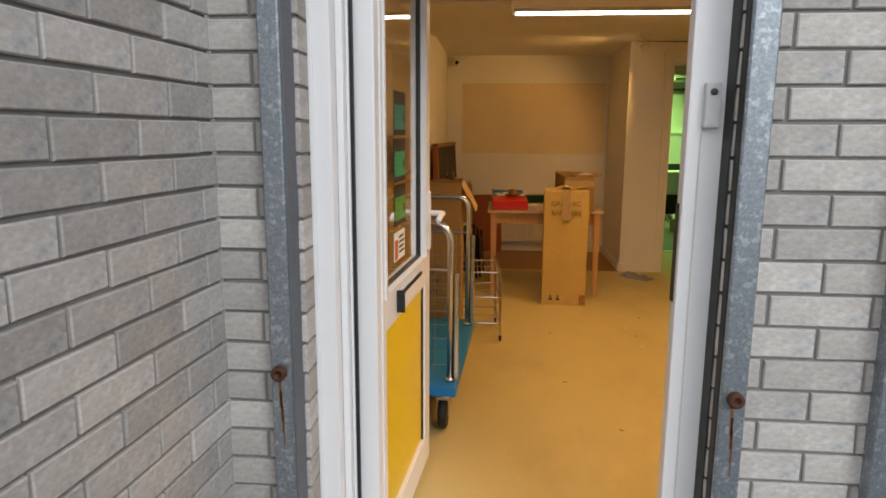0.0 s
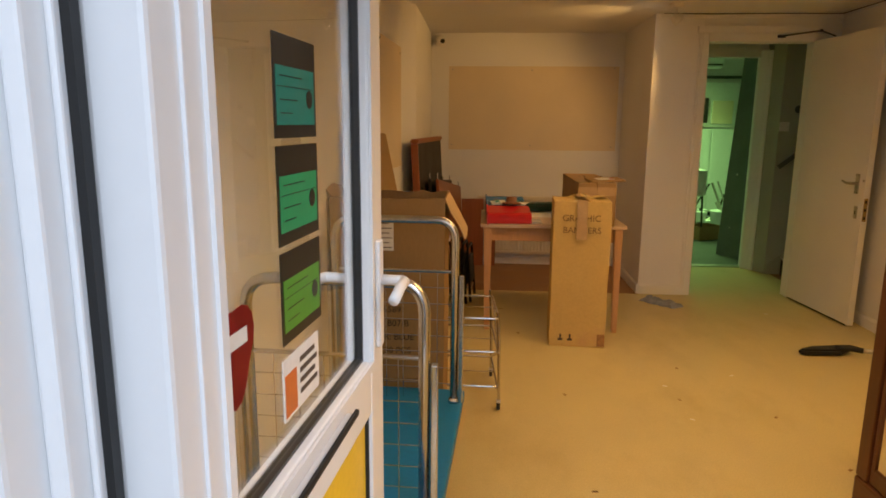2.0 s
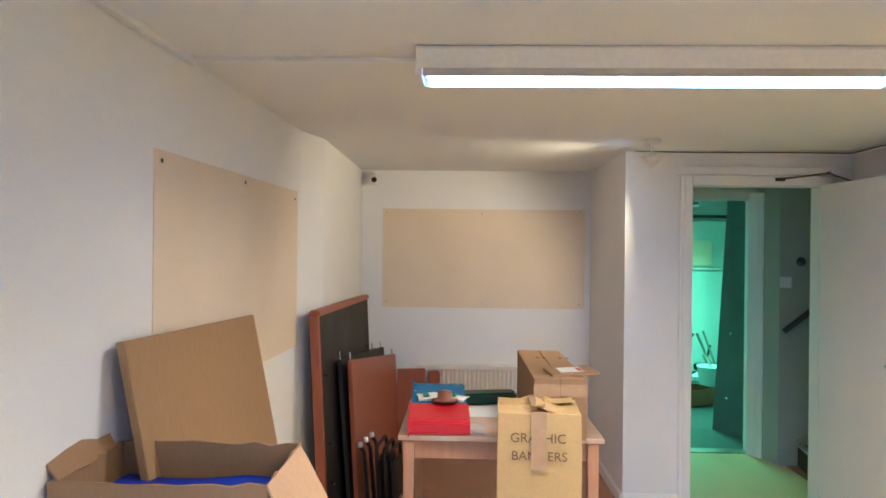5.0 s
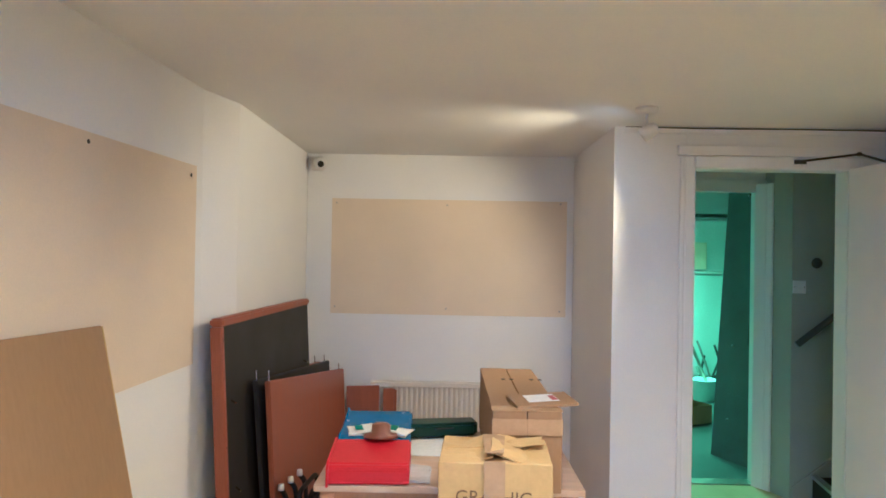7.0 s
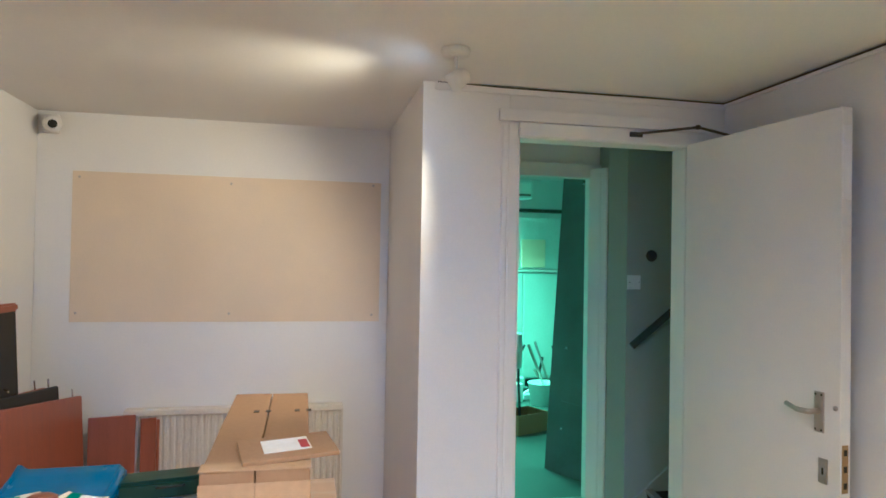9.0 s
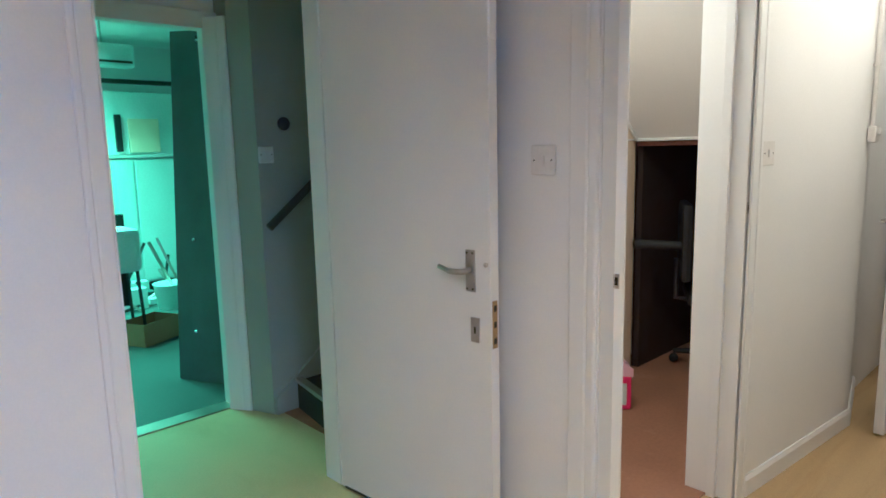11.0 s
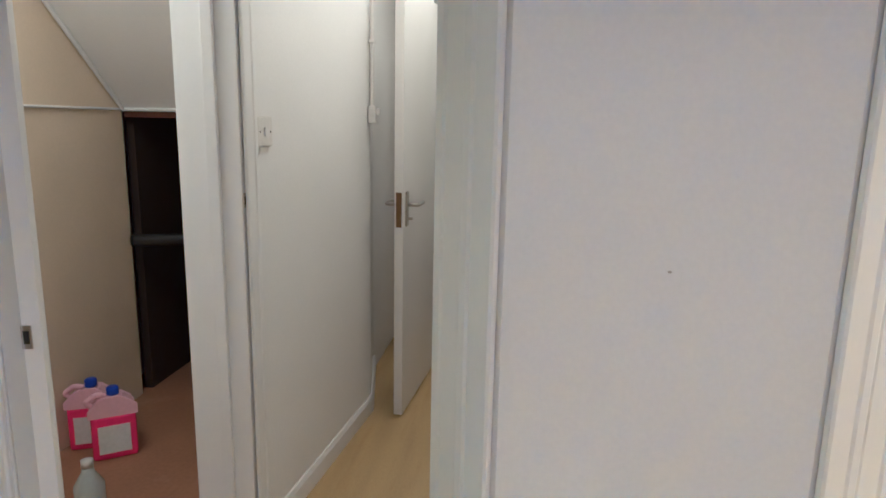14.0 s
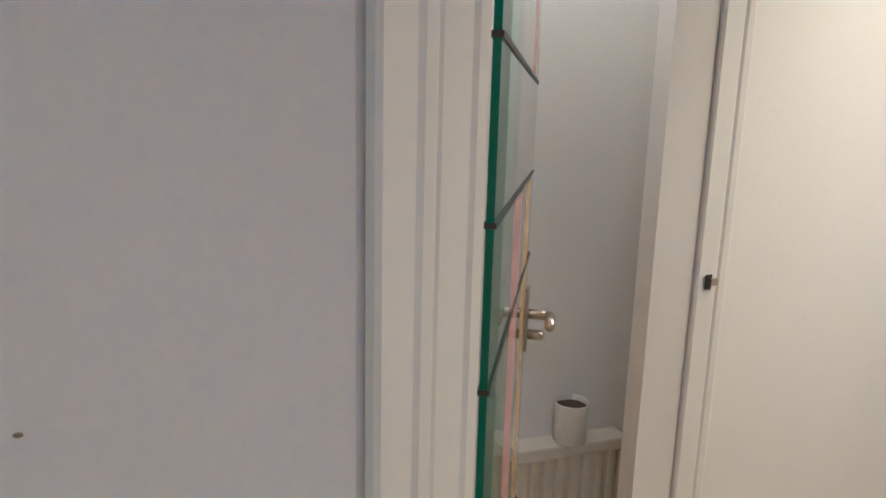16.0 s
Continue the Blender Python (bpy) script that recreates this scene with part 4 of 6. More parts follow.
for x, z in ((0.10, 0.93), (0.12, 0.55), (0.12, 0.34), (1.16, 0.93)):
    part("peg", tube([(x, 0.004, z), (x - 0.035, -0.030, z - 0.004)], 0.004, 6), M_CHROME, db, "short metal peg")


# folding tables leaning in the corner
def folding_top(a, b, z_a, z_b, lean, mat, label, thick=0.022, legs=True):
    m, length = along(a, b)
    t = thing("folding_table", m @ pose(0, 0, 0, lean, 0, 0), label, "folding table", "folded tables leaning in the corner")
    bm = bmesh.new()
    lo = [bm.verts.new((x, y, 0.012)) for x, y in ((0.03, 0), (length, 0), (length, thick), (0.03, thick))]
    hi = [bm.verts.new(p) for p in ((0, 0, z_a), (length, 0, z_b), (length, thick, z_b), (0, thick, z_a))]
    bm.faces.new(lo), bm.faces.new(hi)
    for i in range(4):
        bm.faces.new((lo[i], lo[(i + 1) % 4], hi[(i + 1) % 4], hi[i]))
    bmesh.ops.bevel(bm, geom=bm.edges[:], offset=0.004, segments=2, affect="EDGES")
    part("top", bm, mat, t)
    if legs:
        for k in range(3):
            x = 0.05 + 0.10 * k
            lg = part("leg", tube(rounded([(x, -0.02 - 0.012 * k, 0.48), (x + 0.02, -0.035 - 0.014 * k, 0.44), (x + 0.05, -0.045 - 0.014 * k, 0.02)], 0.02, 3), 0.012, 8), M_BLACK, t, "folded black steel leg")
            part("foot_cap", lathe([(0.014, 0), (0.015, 0.01), (0.013, 0.028)], 12, Matrix.Translation((x - 0.002, -0.021 - 0.012 * k, 0.475))), M_SWITCH, lg, "pale plastic cap", smooth=True)
    part("pin", tube([(0.02, thick / 2, z_a - 0.01), (0.02, thick / 2, z_a + 0.045)], 0.004, 6), M_CHROME, t, "thin metal pin")
    part("pin", tube([(length - 0.08, thick / 2, z_b - 0.005), (length - 0.08, thick / 2, z_b + 0.05)], 0.004, 6), M_CHROME, t, "thin metal pin")
    return t


folding_top((-0.17, 7.665), (-0.075, 8.95), 0.955, 0.86, -4.5, M_REDWOOD, "folded table with a reddish veneer edge leaning in the corner", 0.030, False)
folding_top((-0.105, 7.655), (-0.02, 8.93), 0.985, 0.87, -4.0, M_SLATE, "folded black table top leaning between the others", 0.022, False)
folding_top((-0.060, 7.640), (0.045, 9.0), 0.985, 0.805, -3.0, M_REDWOOD, "folded table with a reddish brown top leaning in the corner", 0.024, True)
m, length = along((0.02, 9.04), (0.335, 9.10))
for k, (x0, x1, h) in enumerate(((0.0, 0.22, 0.675), (0.245, 0.32, 0.66))):
    pn = thing("wooden_panel", m @ pose(x0, -0.03 * k, 0, -2, 0, 0), "loose reddish veneered board standing against the radiator", "board", "loose veneered boards")
    part("board", box(0, x1 - x0, 0, 0.020, 0, h, 0.002), M_REDWOOD, pn)
    part("edge_strip", box(x1 - x0 + 0.001, x1 - x0 + 0.016, -0.002, 0.022, 0, h - 0.01, 0.002), M_STEEL if k == 0 else M_REDWOOD, pn, "metal edge strip" if k == 0 else "reddish edge")

# folded black chair frames on the floor by the folded tables
for k in range(3):
    cf = thing("folded_frame", pose(0.085 + 0.035 * k, 7.70 + 0.05 * k, 0, -4, 0, 84), "folded black steel chair frame leaning by the tables", "chair frame", "folded black frames")
    part("frame_tube", tube(rounded([(-0.10, 0, 0.0), (-0.09, 0, 0.50 - 0.03 * k), (0.16, 0, 0.50 - 0.03 * k), (0.17, 0, 0.0)], 0.04), 0.011, 8), M_BLACK, cf, smooth=True)
    part("seat", box(-0.075, 0.15, -0.010, 0.010, 0.14, 0.42 - 0.03 * k, 0.008), M_BLACK, cf, "black seat pad")
    part("stretcher", tube([(-0.097, 0, 0.10), (0.167, 0, 0.10)], 0.006, 6), M_CHROME, cf)

# flat carton leaning on the side wall
fc = thing("flat_carton", Matrix.Translation((-0.112, 5.665, 0.0)) @ Matrix.Rotation(radians(-0.4), 4, "Z") @ Matrix.Rotation(radians(-11.2), 4, "Y"), "large flat brown carton leaning against the wall", "cardboard box")
bm = crumpled(box(-0.024, 0.0, 0.0, 1.03, 0.0, 1.395, 0.004), 0.003, 70, lambda c: c.z > 0.05, 2)
for v in bm.verts:
    v.co.z *= 1 - 0.022 * v.co.y
part("face", bm, material("tan_cardboard", (0.32, 0.205, 0.078), 0.75, vary=0.05, grain=0.05, scale=3, bump=0.0005, stretch=(1, 1, 0.3)), fc)

part("cut_edge", box(-0.023, -0.001, 1.0315, 1.035, 0.004, 1.36), M_CARD2, fc, "pale cut edge of the corrugated board")

# blue platform trolley
tr = thing("platform_trolley", pose(-0.134, 4.84, 0, 0, 0, -2.5), "blue platform trolley with tubular steel end rails and mesh", "trolley")
part("deck", box(-0.285, 0.285, -0.55, 0.55, 0.20, 0.25, 0.008), M_BLUE, tr, "blue painted deck")
part("frame", box(-0.22, 0.22, -0.50, 0.50, 0.175, 0.198, 0.004), M_DARKGREY, tr)
for sx in (-1, 1):
    for sy in (-1, 1):
        fork = part("castor_fork", box(sx * 0.215 - 0.030, sx * 0.215 + 0.030, sy * 0.44 - 0.045, sy * 0.44 + 0.045, 0.155, 0.1745, 0.004), M_STEEL, tr, "steel castor fork")
        for d in (-0.026, 0.026):
            part("fork_cheek", box(sx * 0.215 + d - 0.002, sx * 0.215 + d + 0.002, sy * 0.44 - 0.022, sy * 0.44 + 0.022, 0.065, 0.156), M_STEEL, fork)
        part("castor_wheel", lathe([(0.018, -0.020), (0.070, -0.020), (0.078, -0.012), (0.080, 0.0), (0.078, 0.012), (0.070, 0.020), (0.018, 0.020)], 28,
                                   Matrix.Translation((sx * 0.215, sy * 0.44, 0.080)) @ Matrix.Rotation(radians(90), 4, "Y")), M_BLACK, fork, "black rubber wheel", smooth=True)
for y, top in ((-0.475, 0.985), (0.42, 1.02)):
    end = part("end_rail", tube(rounded([(-0.25, y, 0.25), (-0.25, y, top), (0.25, y, top), (0.25, y, 0.25)], 0.085, 8), 0.0165, 14), M_CHROME, tr, "bent tubular steel rail", smooth=True)
    part("crossbar", tube([(-0.25, y, top - 0.21), (0.25, y, top - 0.21)], 0.007, 8), M_CHROME, end)
    bm = bmesh.new()
    for k in range(1, 7):
        x = -0.25 + 0.5 * k / 7
        add_tube(bm, [(x, y, 0.26), (x, y, top - 0.21)], 0.0016, 6)
    for k in range(1, 8):
        z = 0.26 + (top - 0.47) * k / 8
        add_tube(bm, [(-0.25, y + 0.003, z), (0.25, y + 0.003, z)], 0.0016, 6)
    part("wire_mesh", bm, M_CHROME, end, "thin welded wire mesh")
    for sx in (-1, 1):
        part("side_strip", box(sx * 0.278 - 0.009, sx * 0.278 + 0.009, y - 0.012, y + 0.012, 0.251, top - 0.225, 0.003), M_CHROME, end, "flat steel strip beside the rail")
        part("socket", lathe([(0.024, 0), (0.024, 0.012), (0.018, 0.02)], 14, Matrix.Translation((sx * 0.25, y, 0.2502))), M_CHROME, end, smooth=True)
part("deck_mark", prism([(-0.16, 0.30), (-0.10, 0.26), (-0.04, 0.30), (-0.10, 0.34)], 0.2503, 0.2512), M_BLACK, tr, "black diamond mark")

# tall open carton behind the trolley
oc = thing("cardboard_box", pose(-0.170, 5.415, 0), "tall open brown cardboard carton with printed text and a label", "cardboard box")
for x0, x1, y0, y1 in ((-0.25, 0.25, 0.0, 0.006), (-0.25, 0.25, 0.314, 0.32), (-0.25, -0.244, 0.0062, 0.3138), (0.244, 0.25, 0.0062, 0.3138)):
    bm = bmesh.new()
    add_box(bm, x0, x1, y0, y1, 0.0, 1.085)
    bmesh.ops.subdivide_edges(bm, edges=bm.edges[:], cuts=11, use_grid_fill=True)
    for v in bm.verts:
        v.co += noise.noise_vector(v.co * 6) * 0.004
        if v.co.z > 1.05:
            v.co.z += 0.013 * noise.noise(Vector((v.co.x * 26, v.co.y * 26, 3)))
    part("side_panel", bm, M_CARD, oc)
part("bottom", box(-0.243, 0.243, 0.007, 0.313, 0.004, 0.012), M_CARD, oc)
bm = box(0.0, 0.19, 0.0, 0.30, 0, 0.005)
crumpled(bm, 0.006, 80, lambda c: c.x > 0.02, 2)
bmesh.ops.transform(bm, matrix=Matrix.Translation((0.247, 0.008, 1.083)) @ Matrix.Rotation(radians(62), 4, "Y"), verts=bm.verts)
part("flap", bm, material("pale_cardboard", (0.52, 0.36, 0.19), 0.8, vary=0.06, bump=0.0005), oc, "pale inner side of an open flap")
bm = box(-0.10, 0.0, 0.02, 0.28, 0, 0.005)
crumpled(bm, 0.014, 81, None, 3)
bmesh.ops.transform(bm, matrix=Matrix.Translation((-0.246, 0.0, 1.08)) @ Matrix.Rotation(radians(60), 4, "Y"), verts=bm.verts)
part("torn_flap", bm, M_CARD, oc)
part("label", box(-0.095, 0.030, -0.0042, -0.0008, 0.86, 1.015), M_PAPER, oc, "white printed label")
bm = bmesh.new()
for k in range(6):
    add_box(bm, -0.085, -0.045 + 0.012 * (k % 3), -0.0055, -0.0043, 0.872 + 0.021 * k, 0.8755 + 0.021 * k)
    add_box(bm, -0.02, 0.022 - 0.01 * (k % 2), -0.0055, -0.0043, 0.872 + 0.021 * k, 0.8755 + 0.021 * k)
part("small_print", bm, M_INK, oc)
for k, word in enumerate(("SB-6589", "ITEM: B07/B", "COLOR: BLUE", "QTY: 30 PCS")):
    o = lettering(word, 0.040, Matrix.Translation((-0.005, -0.0065, 0.585 - 0.062 * k)) @ FRONTM, M_PRINT, oc)
bb = box(-0.22, 0.22, 0.015, 0.30, 0.90, 1.00)
crumpled(bb, 0.02, 83, None, 3)
part("blue_cloth", bb, material("bright_blue_cloth", (0.01, 0.03, 0.45), 0.6, vary=0.1), oc, "bright blue goods inside the carton")

# chrome wire rack on castors
rk = thing("wire_rack", pose(0.30, 5.72, 0), "low folding chrome wire rack on small castors", "wire rack")
for x, y in ((0.035, 0.0), (-0.40, 0.0), (0.0, 0.43), (-0.40, 0.43)):
    pst = part("post", tube([(x, y, 0.055), (x - 0.004, y + 0.02, 0.36), (x - 0.014, y + 0.02, 0.50)], 0.008, 8), M_CHROME, rk)
    part("castor", lathe([(0.006, -0.008), (0.022, -0.009), (0.025, 0.0), (0.022, 0.009), (0.006, 0.008)], 18, Matrix.Translation((x, y + 0.012, 0.025)) @ Matrix.Rotation(radians(90), 4, "Y")), M_BLACK, pst, "small black castor", smooth=True)
    part("castor_stem", box(x - 0.011, x + 0.011, y - 0.006, y + 0.014, 0.040, 0.056, 0.003), M_STEEL, pst)
for z in (0.12, 0.30, 0.47):
    bm = bmesh.new()
    ring = rounded([(-0.39, 0.01, z), (0.027, 0.01, z), (0.0, 0.43, z), (-0.39, 0.43, z)], 0.02, 3)
    add_tube(bm, ring, 0.006, 8, True)
    for k in range(1, 2):
        add_tube(bm, [(-0.39, 0.01 + 0.20 * k, z), (0.018, 0.01 + 0.20 * k, z)], 0.003, 6)
    part("shelf", bm, M_CHROME, rk, "chrome wire shelf")
part("brace", tube([(0.03, 0.0, 0.30), (-0.01, 0.43, 0.12)], 0.005, 8), M_CHROME, rk)
part("brace", tube([(0.0, 0.43, 0.47), (0.03, 0.0, 0.30)], 0.005, 8), M_CHROME, rk)

# dark wardrobe with a mirror door
wd = thing("wardrobe", Matrix(((0, 1, 0, 1.655), (-1, 0, 0, 5.03), (0, 0, 1, 0), (0, 0, 0, 1))), "dark stained wooden wardrobe with a tall mirror door", "wardrobe")
WW, WH, WD = 0.95, 1.86, 0.48
part("body", box(0.02, WW - 0.02, 0.03, WD, 0.12, WH - 0.06), M_DARKWOOD, wd)
part("plinth", box(0.0, WW, 0.0, WD, 0.0, 0.12, 0.012), M_DARKWOOD, wd)
part("cornice", box(-0.02, WW + 0.02, -0.02, WD, WH - 0.06, WH, 0.014), M_DARKWOOD, wd)
part("corner_post", box(0.0, 0.07, 0.004, 0.06, 0.121, WH - 0.061, 0.006), M_DARKWOOD, wd)
part("corner_post", box(WW - 0.07, WW, 0.004, 0.06, 0.121, WH - 0.061, 0.006), M_DARKWOOD, wd)
dr_ = part("mirror_door", box(0.072, WW - 0.072, 0.012, 0.029, 0.125, WH - 0.065, 0.004), M_DARKWOOD, wd)
part("mirror", box(0.115, WW - 0.115, 0.006, 0.0115, 0.20, WH - 0.13), M_MIRROR, dr_, "silvered mirror glass")
bm = bmesh.new()
for x0, x1, z0, z1 in ((0.098, 0.115, 0.185, WH - 0.115), (WW - 0.115, WW - 0.098, 0.185, WH - 0.115), (0.115, WW - 0.115, 0.185, 0.20), (0.115, WW - 0.115, WH - 0.13, WH - 0.115)):
    add_box(bm, x0, x1, 0.000, 0.0118, z0, z1, None, 0.003)
part("mirror_bead", bm, M_DARKWOOD, dr_)
part("knob", lathe([(0.006, 0), (0.006, 0.012), (0.014, 0.018), (0.014, 0.026), (0.006, 0.03)], 16, Matrix.Translation((0.085, 0.004, 0.95)) @ Matrix.Rotation(radians(90), 4, "X")), M_STEEL, dr_, smooth=True)

# vacuum cleaner head with its tube on the floor
vc = thing("vacuum_head", pose(2.42, 6.70, 0, 0, 0, 6), "black vacuum cleaner floor head with a dull steel tube", "vacuum head")
bm = bmesh.new()
add_prism(bm, [(-0.21, 0.0), (-0.17, -0.035), (0.05, -0.045), (0.15, 0.02), (0.12, 0.07), (-0.10, 0.05)], 0.006, 0.045)
bmesh.ops.bevel(bm, geom=bm.edges[:], offset=0.012, segments=2, affect="EDGES")
part("head", bm, M_BLACK, vc, "black plastic floor head")
part("neck", tube([(0.03, 0.0, 0.04), (0.10, -0.03, 0.055), (0.16, -0.07, 0.05)], [0.024, 0.020, 0.017], 12), M_BLACK, vc, smooth=True)
part("tube", tube([(0.16, -0.07, 0.05), (0.42, -0.12, 0.035), (0.62, -0.16, 0.022)], 0.0145, 12), M_STEEL, vc, "dull steel tube", smooth=True)

# grey-blue rag by the pier
bm = bmesh.new()
bmesh.ops.create_grid(bm, x_segments=22, y_segments=14, size=1)
for v in bm.verts:
    x, y = v.co.x * 0.16, v.co.y * 0.055
    h = 0.034 + 0.040 * noise.noise(Vector((x * 22, y * 30, 1))) + 0.010 * noise.noise(Vector((x * 60, y * 60, 4)))
    edge = max(abs(v.co.x), abs(v.co.y))
    v.co = Vector((x + 0.02 * noise.noise(Vector((x * 9, y * 9, 2))), y * (1 + 0.5 * noise.noise(Vector((x * 12, 0, 5)))), max(0.002, h * (1 - edge ** 4) + 0.003)))
bmesh.ops.solidify(bm, geom=bm.faces[:], thickness=0.002)
ob = thing_plain("rag", bm, material("grey_blue_cloth", (0.26, 0.28, 0.33), 0.9, vary=0.25, scale=30, bump=0.001), "crumpled grey-blue cloth lying by the pier", "cloth", smooth=True)
ob.matrix_world = pose(1.66, 7.80, 0, 0, 0, -44)

# ---- fixtures of the shop room ----
# fluorescent batten with louvres
fb = thing("ceiling_light", pose(0.365, 6.085, CEIL), "long white fluorescent ceiling fitting with a louvred reflector", "ceiling light")
FL = 1.55
LENGTHWISE = Matrix(((0, 0, 1, 0), (1, 0, 0, 0), (0, 1, 0, 0), (0, 0, 0, 1)))
bm = bmesh.new()
add_prism(bm, [(-0.105, -0.003), (0.105, -0.003), (0.105, -0.012), (0.072, -0.062), (-0.072, -0.062), (-0.105, -0.012)], 0, FL)
bmesh.ops.transform(bm, matrix=LENGTHWISE, verts=bm.verts)
part("body", bm, M_SWITCH, fb)
# Dark sheet paints the shade in the gap under the ceiling.
part("ceiling_gasket", box(0.01, FL - 0.01, -0.098, 0.098, -0.0028, 0.0), M_DARKGREY, fb, "dark sheet standing in for the shaded gap above the fitting")
for sy in (-1, 1):
    bm = bmesh.new()
    add_prism(bm, [(sy * 0.066, -0.0622), (sy * 0.070, -0.0622), (sy * 0.070, -0.088), (sy * 0.066, -0.088)], 0.02, FL)
    bmesh.ops.transform(bm, matrix=LENGTHWISE, verts=bm.verts)
    part("reflector", bm, M_CHROME, fb, "shiny reflector wing")
bm = bmesh.new()
for k in range(44):
    x = 0.03 + (FL - 0.05) * k / 43
    add_box(bm, x, x + 0.0015, -0.0655, 0.0655, -0.087, -0.072)
part("louvres", bm, M_CHROME, fb, "thin cross louvres")
M_TUBE = glow_material("lit_fluorescent_tube", (1.0, 0.94, 0.84), 10.0)
part("tube", tube([(0.04, 0, -0.0765), (FL - 0.02, 0, -0.0765)], 0.013, 12), M_TUBE, fb, "lit fluorescent tube")
part("end_cap", box(-0.004, 0.018, -0.071, 0.071, -0.088, -0.0625, 0.004), M_SWITCH, fb)

# cable trunking along the ceiling to the fitting
structure("trunking_side", box(0, 2.535, -0.026, 0.0, CEIL - 0.022, CEIL - 0.001, 0.002, m=along((-0.475, 3.6), (-0.418, 6.12))[0]), M_GLOSS, "white cable trunking at the ceiling edge", "trunking")
structure("trunking_ceiling", box(-0.418, 0.364, 6.112, 6.134, CEIL - 0.014, CEIL - 0.001, 0.002), M_GLOSS, "white cable trunking to the light fitting", "trunking")
for x in (-0.095,):
    structure("trunking_clip", box(x - 0.008, x + 0.008, 6.108, 6.138, CEIL - 0.018, CEIL - 0.0155, 0.001), M_GLOSS, "trunking clip", "trunking")

# fused switch on the side wall
fs = thing("fused_switch", along((-0.4455, 5.075), (-0.4437, 5.165))[0] @ pose(0, 0, 1.945), "white fused switch box with a red rocker on the wall", "switch")
part("back_box", box(0, 0.088, -0.045, -0.001, 0, 0.088, 0.003), M_SWITCH, fs)
part("face_plate", box(-0.001, 0.089, -0.054, -0.0455, -0.001, 0.089, 0.003), M_SWITCH, fs)
part("red_rocker", box(0.014, 0.036, -0.058, -0.0545, 0.062, 0.074, 0.001), M_STK_RED, fs, "dark red indicator")
part("fuse_cover", box(0.045, 0.066, -0.058, -0.0545, 0.03, 0.06, 0.002), M_SWITCH, fs)
part("conduit", tube([(0.02, -0.02, 0.088), (0.02, -0.02, 0.31)], 0.009, 8), M_SWITCH, fs)

# spot lamp on the ceiling before the pier
M_BULB = glow_material("lit_spot_bulb", (1.0, 0.70, 0.38), 26.0)


def spot_fixture(x, y, aim, power, size=75):
    s = thing("spot_lamp", pose(x, y, CEIL) @ Matrix.Scale(1.2, 4), "small white ceiling spot lamp, lit", "spot lamp", "ceiling spot lamps")
    part("ceiling_plate", lathe([(0.0, 0.0), (0.042, 0.0), (0.044, -0.006), (0.040, -0.020), (0.0, -0.022)], 24), M_SWITCH, s, smooth=True)
    part("stem", tube([(0, 0, -0.02), (0, 0, -0.075)], 0.006, 8), M_SWITCH, s)
    d = Vector(aim).normalized()
    q = d.to_track_quat("Z", "Y").to_matrix().to_4x4()
    head = part("lamp_head", lathe([(0.010, -0.045), (0.020, -0.040), (0.028, -0.012), (0.030, 0.018), (0.027, 0.019), (0.023, 0.002), (0.0, 0.0)], 24, Matrix.Translation((0, 0, -0.095)) @ q), M_SWITCH, s, smooth=True)
    part("bulb", lathe([(0.0, 0.003), (0.022, 0.003), (0.0235, 0.012), (0.018, 0.019), (0.0, 0.022)], 20, Matrix.Translation((0, 0, -0.095)) @ q), M_BULB, head, "glowing bulb", smooth=True)
    at = Vector((x, y, CEIL - 0.114)) + d * 0.04
    lamp("spot_light", "SPOT", look(at, at + d), power, WARM, 0.03, angle=size)
    return s


spot_fixture(1.591, 7.685, (-0.75, 0.43, -0.50), 28, 114)

# security camera in the corner
cc = thing("security_camera", pose(-0.222, BACK - 0.002, 2.186) @ Matrix.Scale(1.45, 4), "small white security camera high in the corner", "camera")
part("bracket", box(-0.035, 0.02, -0.03, 0.0, -0.03, 0.035, 0.006), M_SWITCH, cc)
q = Vector((0.35, -1.0, -0.25)).to_track_quat("Z", "Y").to_matrix().to_4x4()
hd = part("housing", lathe([(0.0, -0.02), (0.026, -0.018), (0.030, 0.0), (0.030, 0.034), (0.026, 0.042), (0.0, 0.042)], 24, Matrix.Translation((0.008, -0.045, 0)) @ q), M_SWITCH, cc, smooth=True)
part("lens", lathe([(0.0, 0.0425), (0.015, 0.0425), (0.015, 0.046), (0.0, 0.047)], 20, Matrix.Translation((0.008, -0.045, 0)) @ q), M_BLACK, hd, "black lens", smooth=True)

# screws left in the walls
for x, z in ((-0.097, 1.921), (0.672, 1.915), (1.458, 1.935), (-0.10, 1.20), (0.674, 1.197), (1.46, 1.19)):
    sc = lathe([(0.007, 0), (0.007, 0.002), (0.004, 0.003)], 10, Matrix.Translation((x, BACK - 0.003, z)) @ Matrix.Rotation(radians(90), 4, "X"))
    thing_plain("wall_screw", sc, M_STEEL, "small metal screw in the cream painted patch", "screw", "screws in the cream patch")
for y, z in ((5.95, 1.89), (7.34, 1.88), (6.64, 1.895)):
    sc = lathe([(0.007, 0), (0.007, 0.002), (0.004, 0.003)], 10, Matrix.Translation((-0.4258 + 0.0383 * (y - 5.91) + 0.0055, y, z)) @ Matrix.Rotation(radians(90), 4, "Y"))
    thing_plain("wall_screw", sc, M_DARKGREY, "small metal screw in the cream painted patch", "screw", "screws in the cream patch")


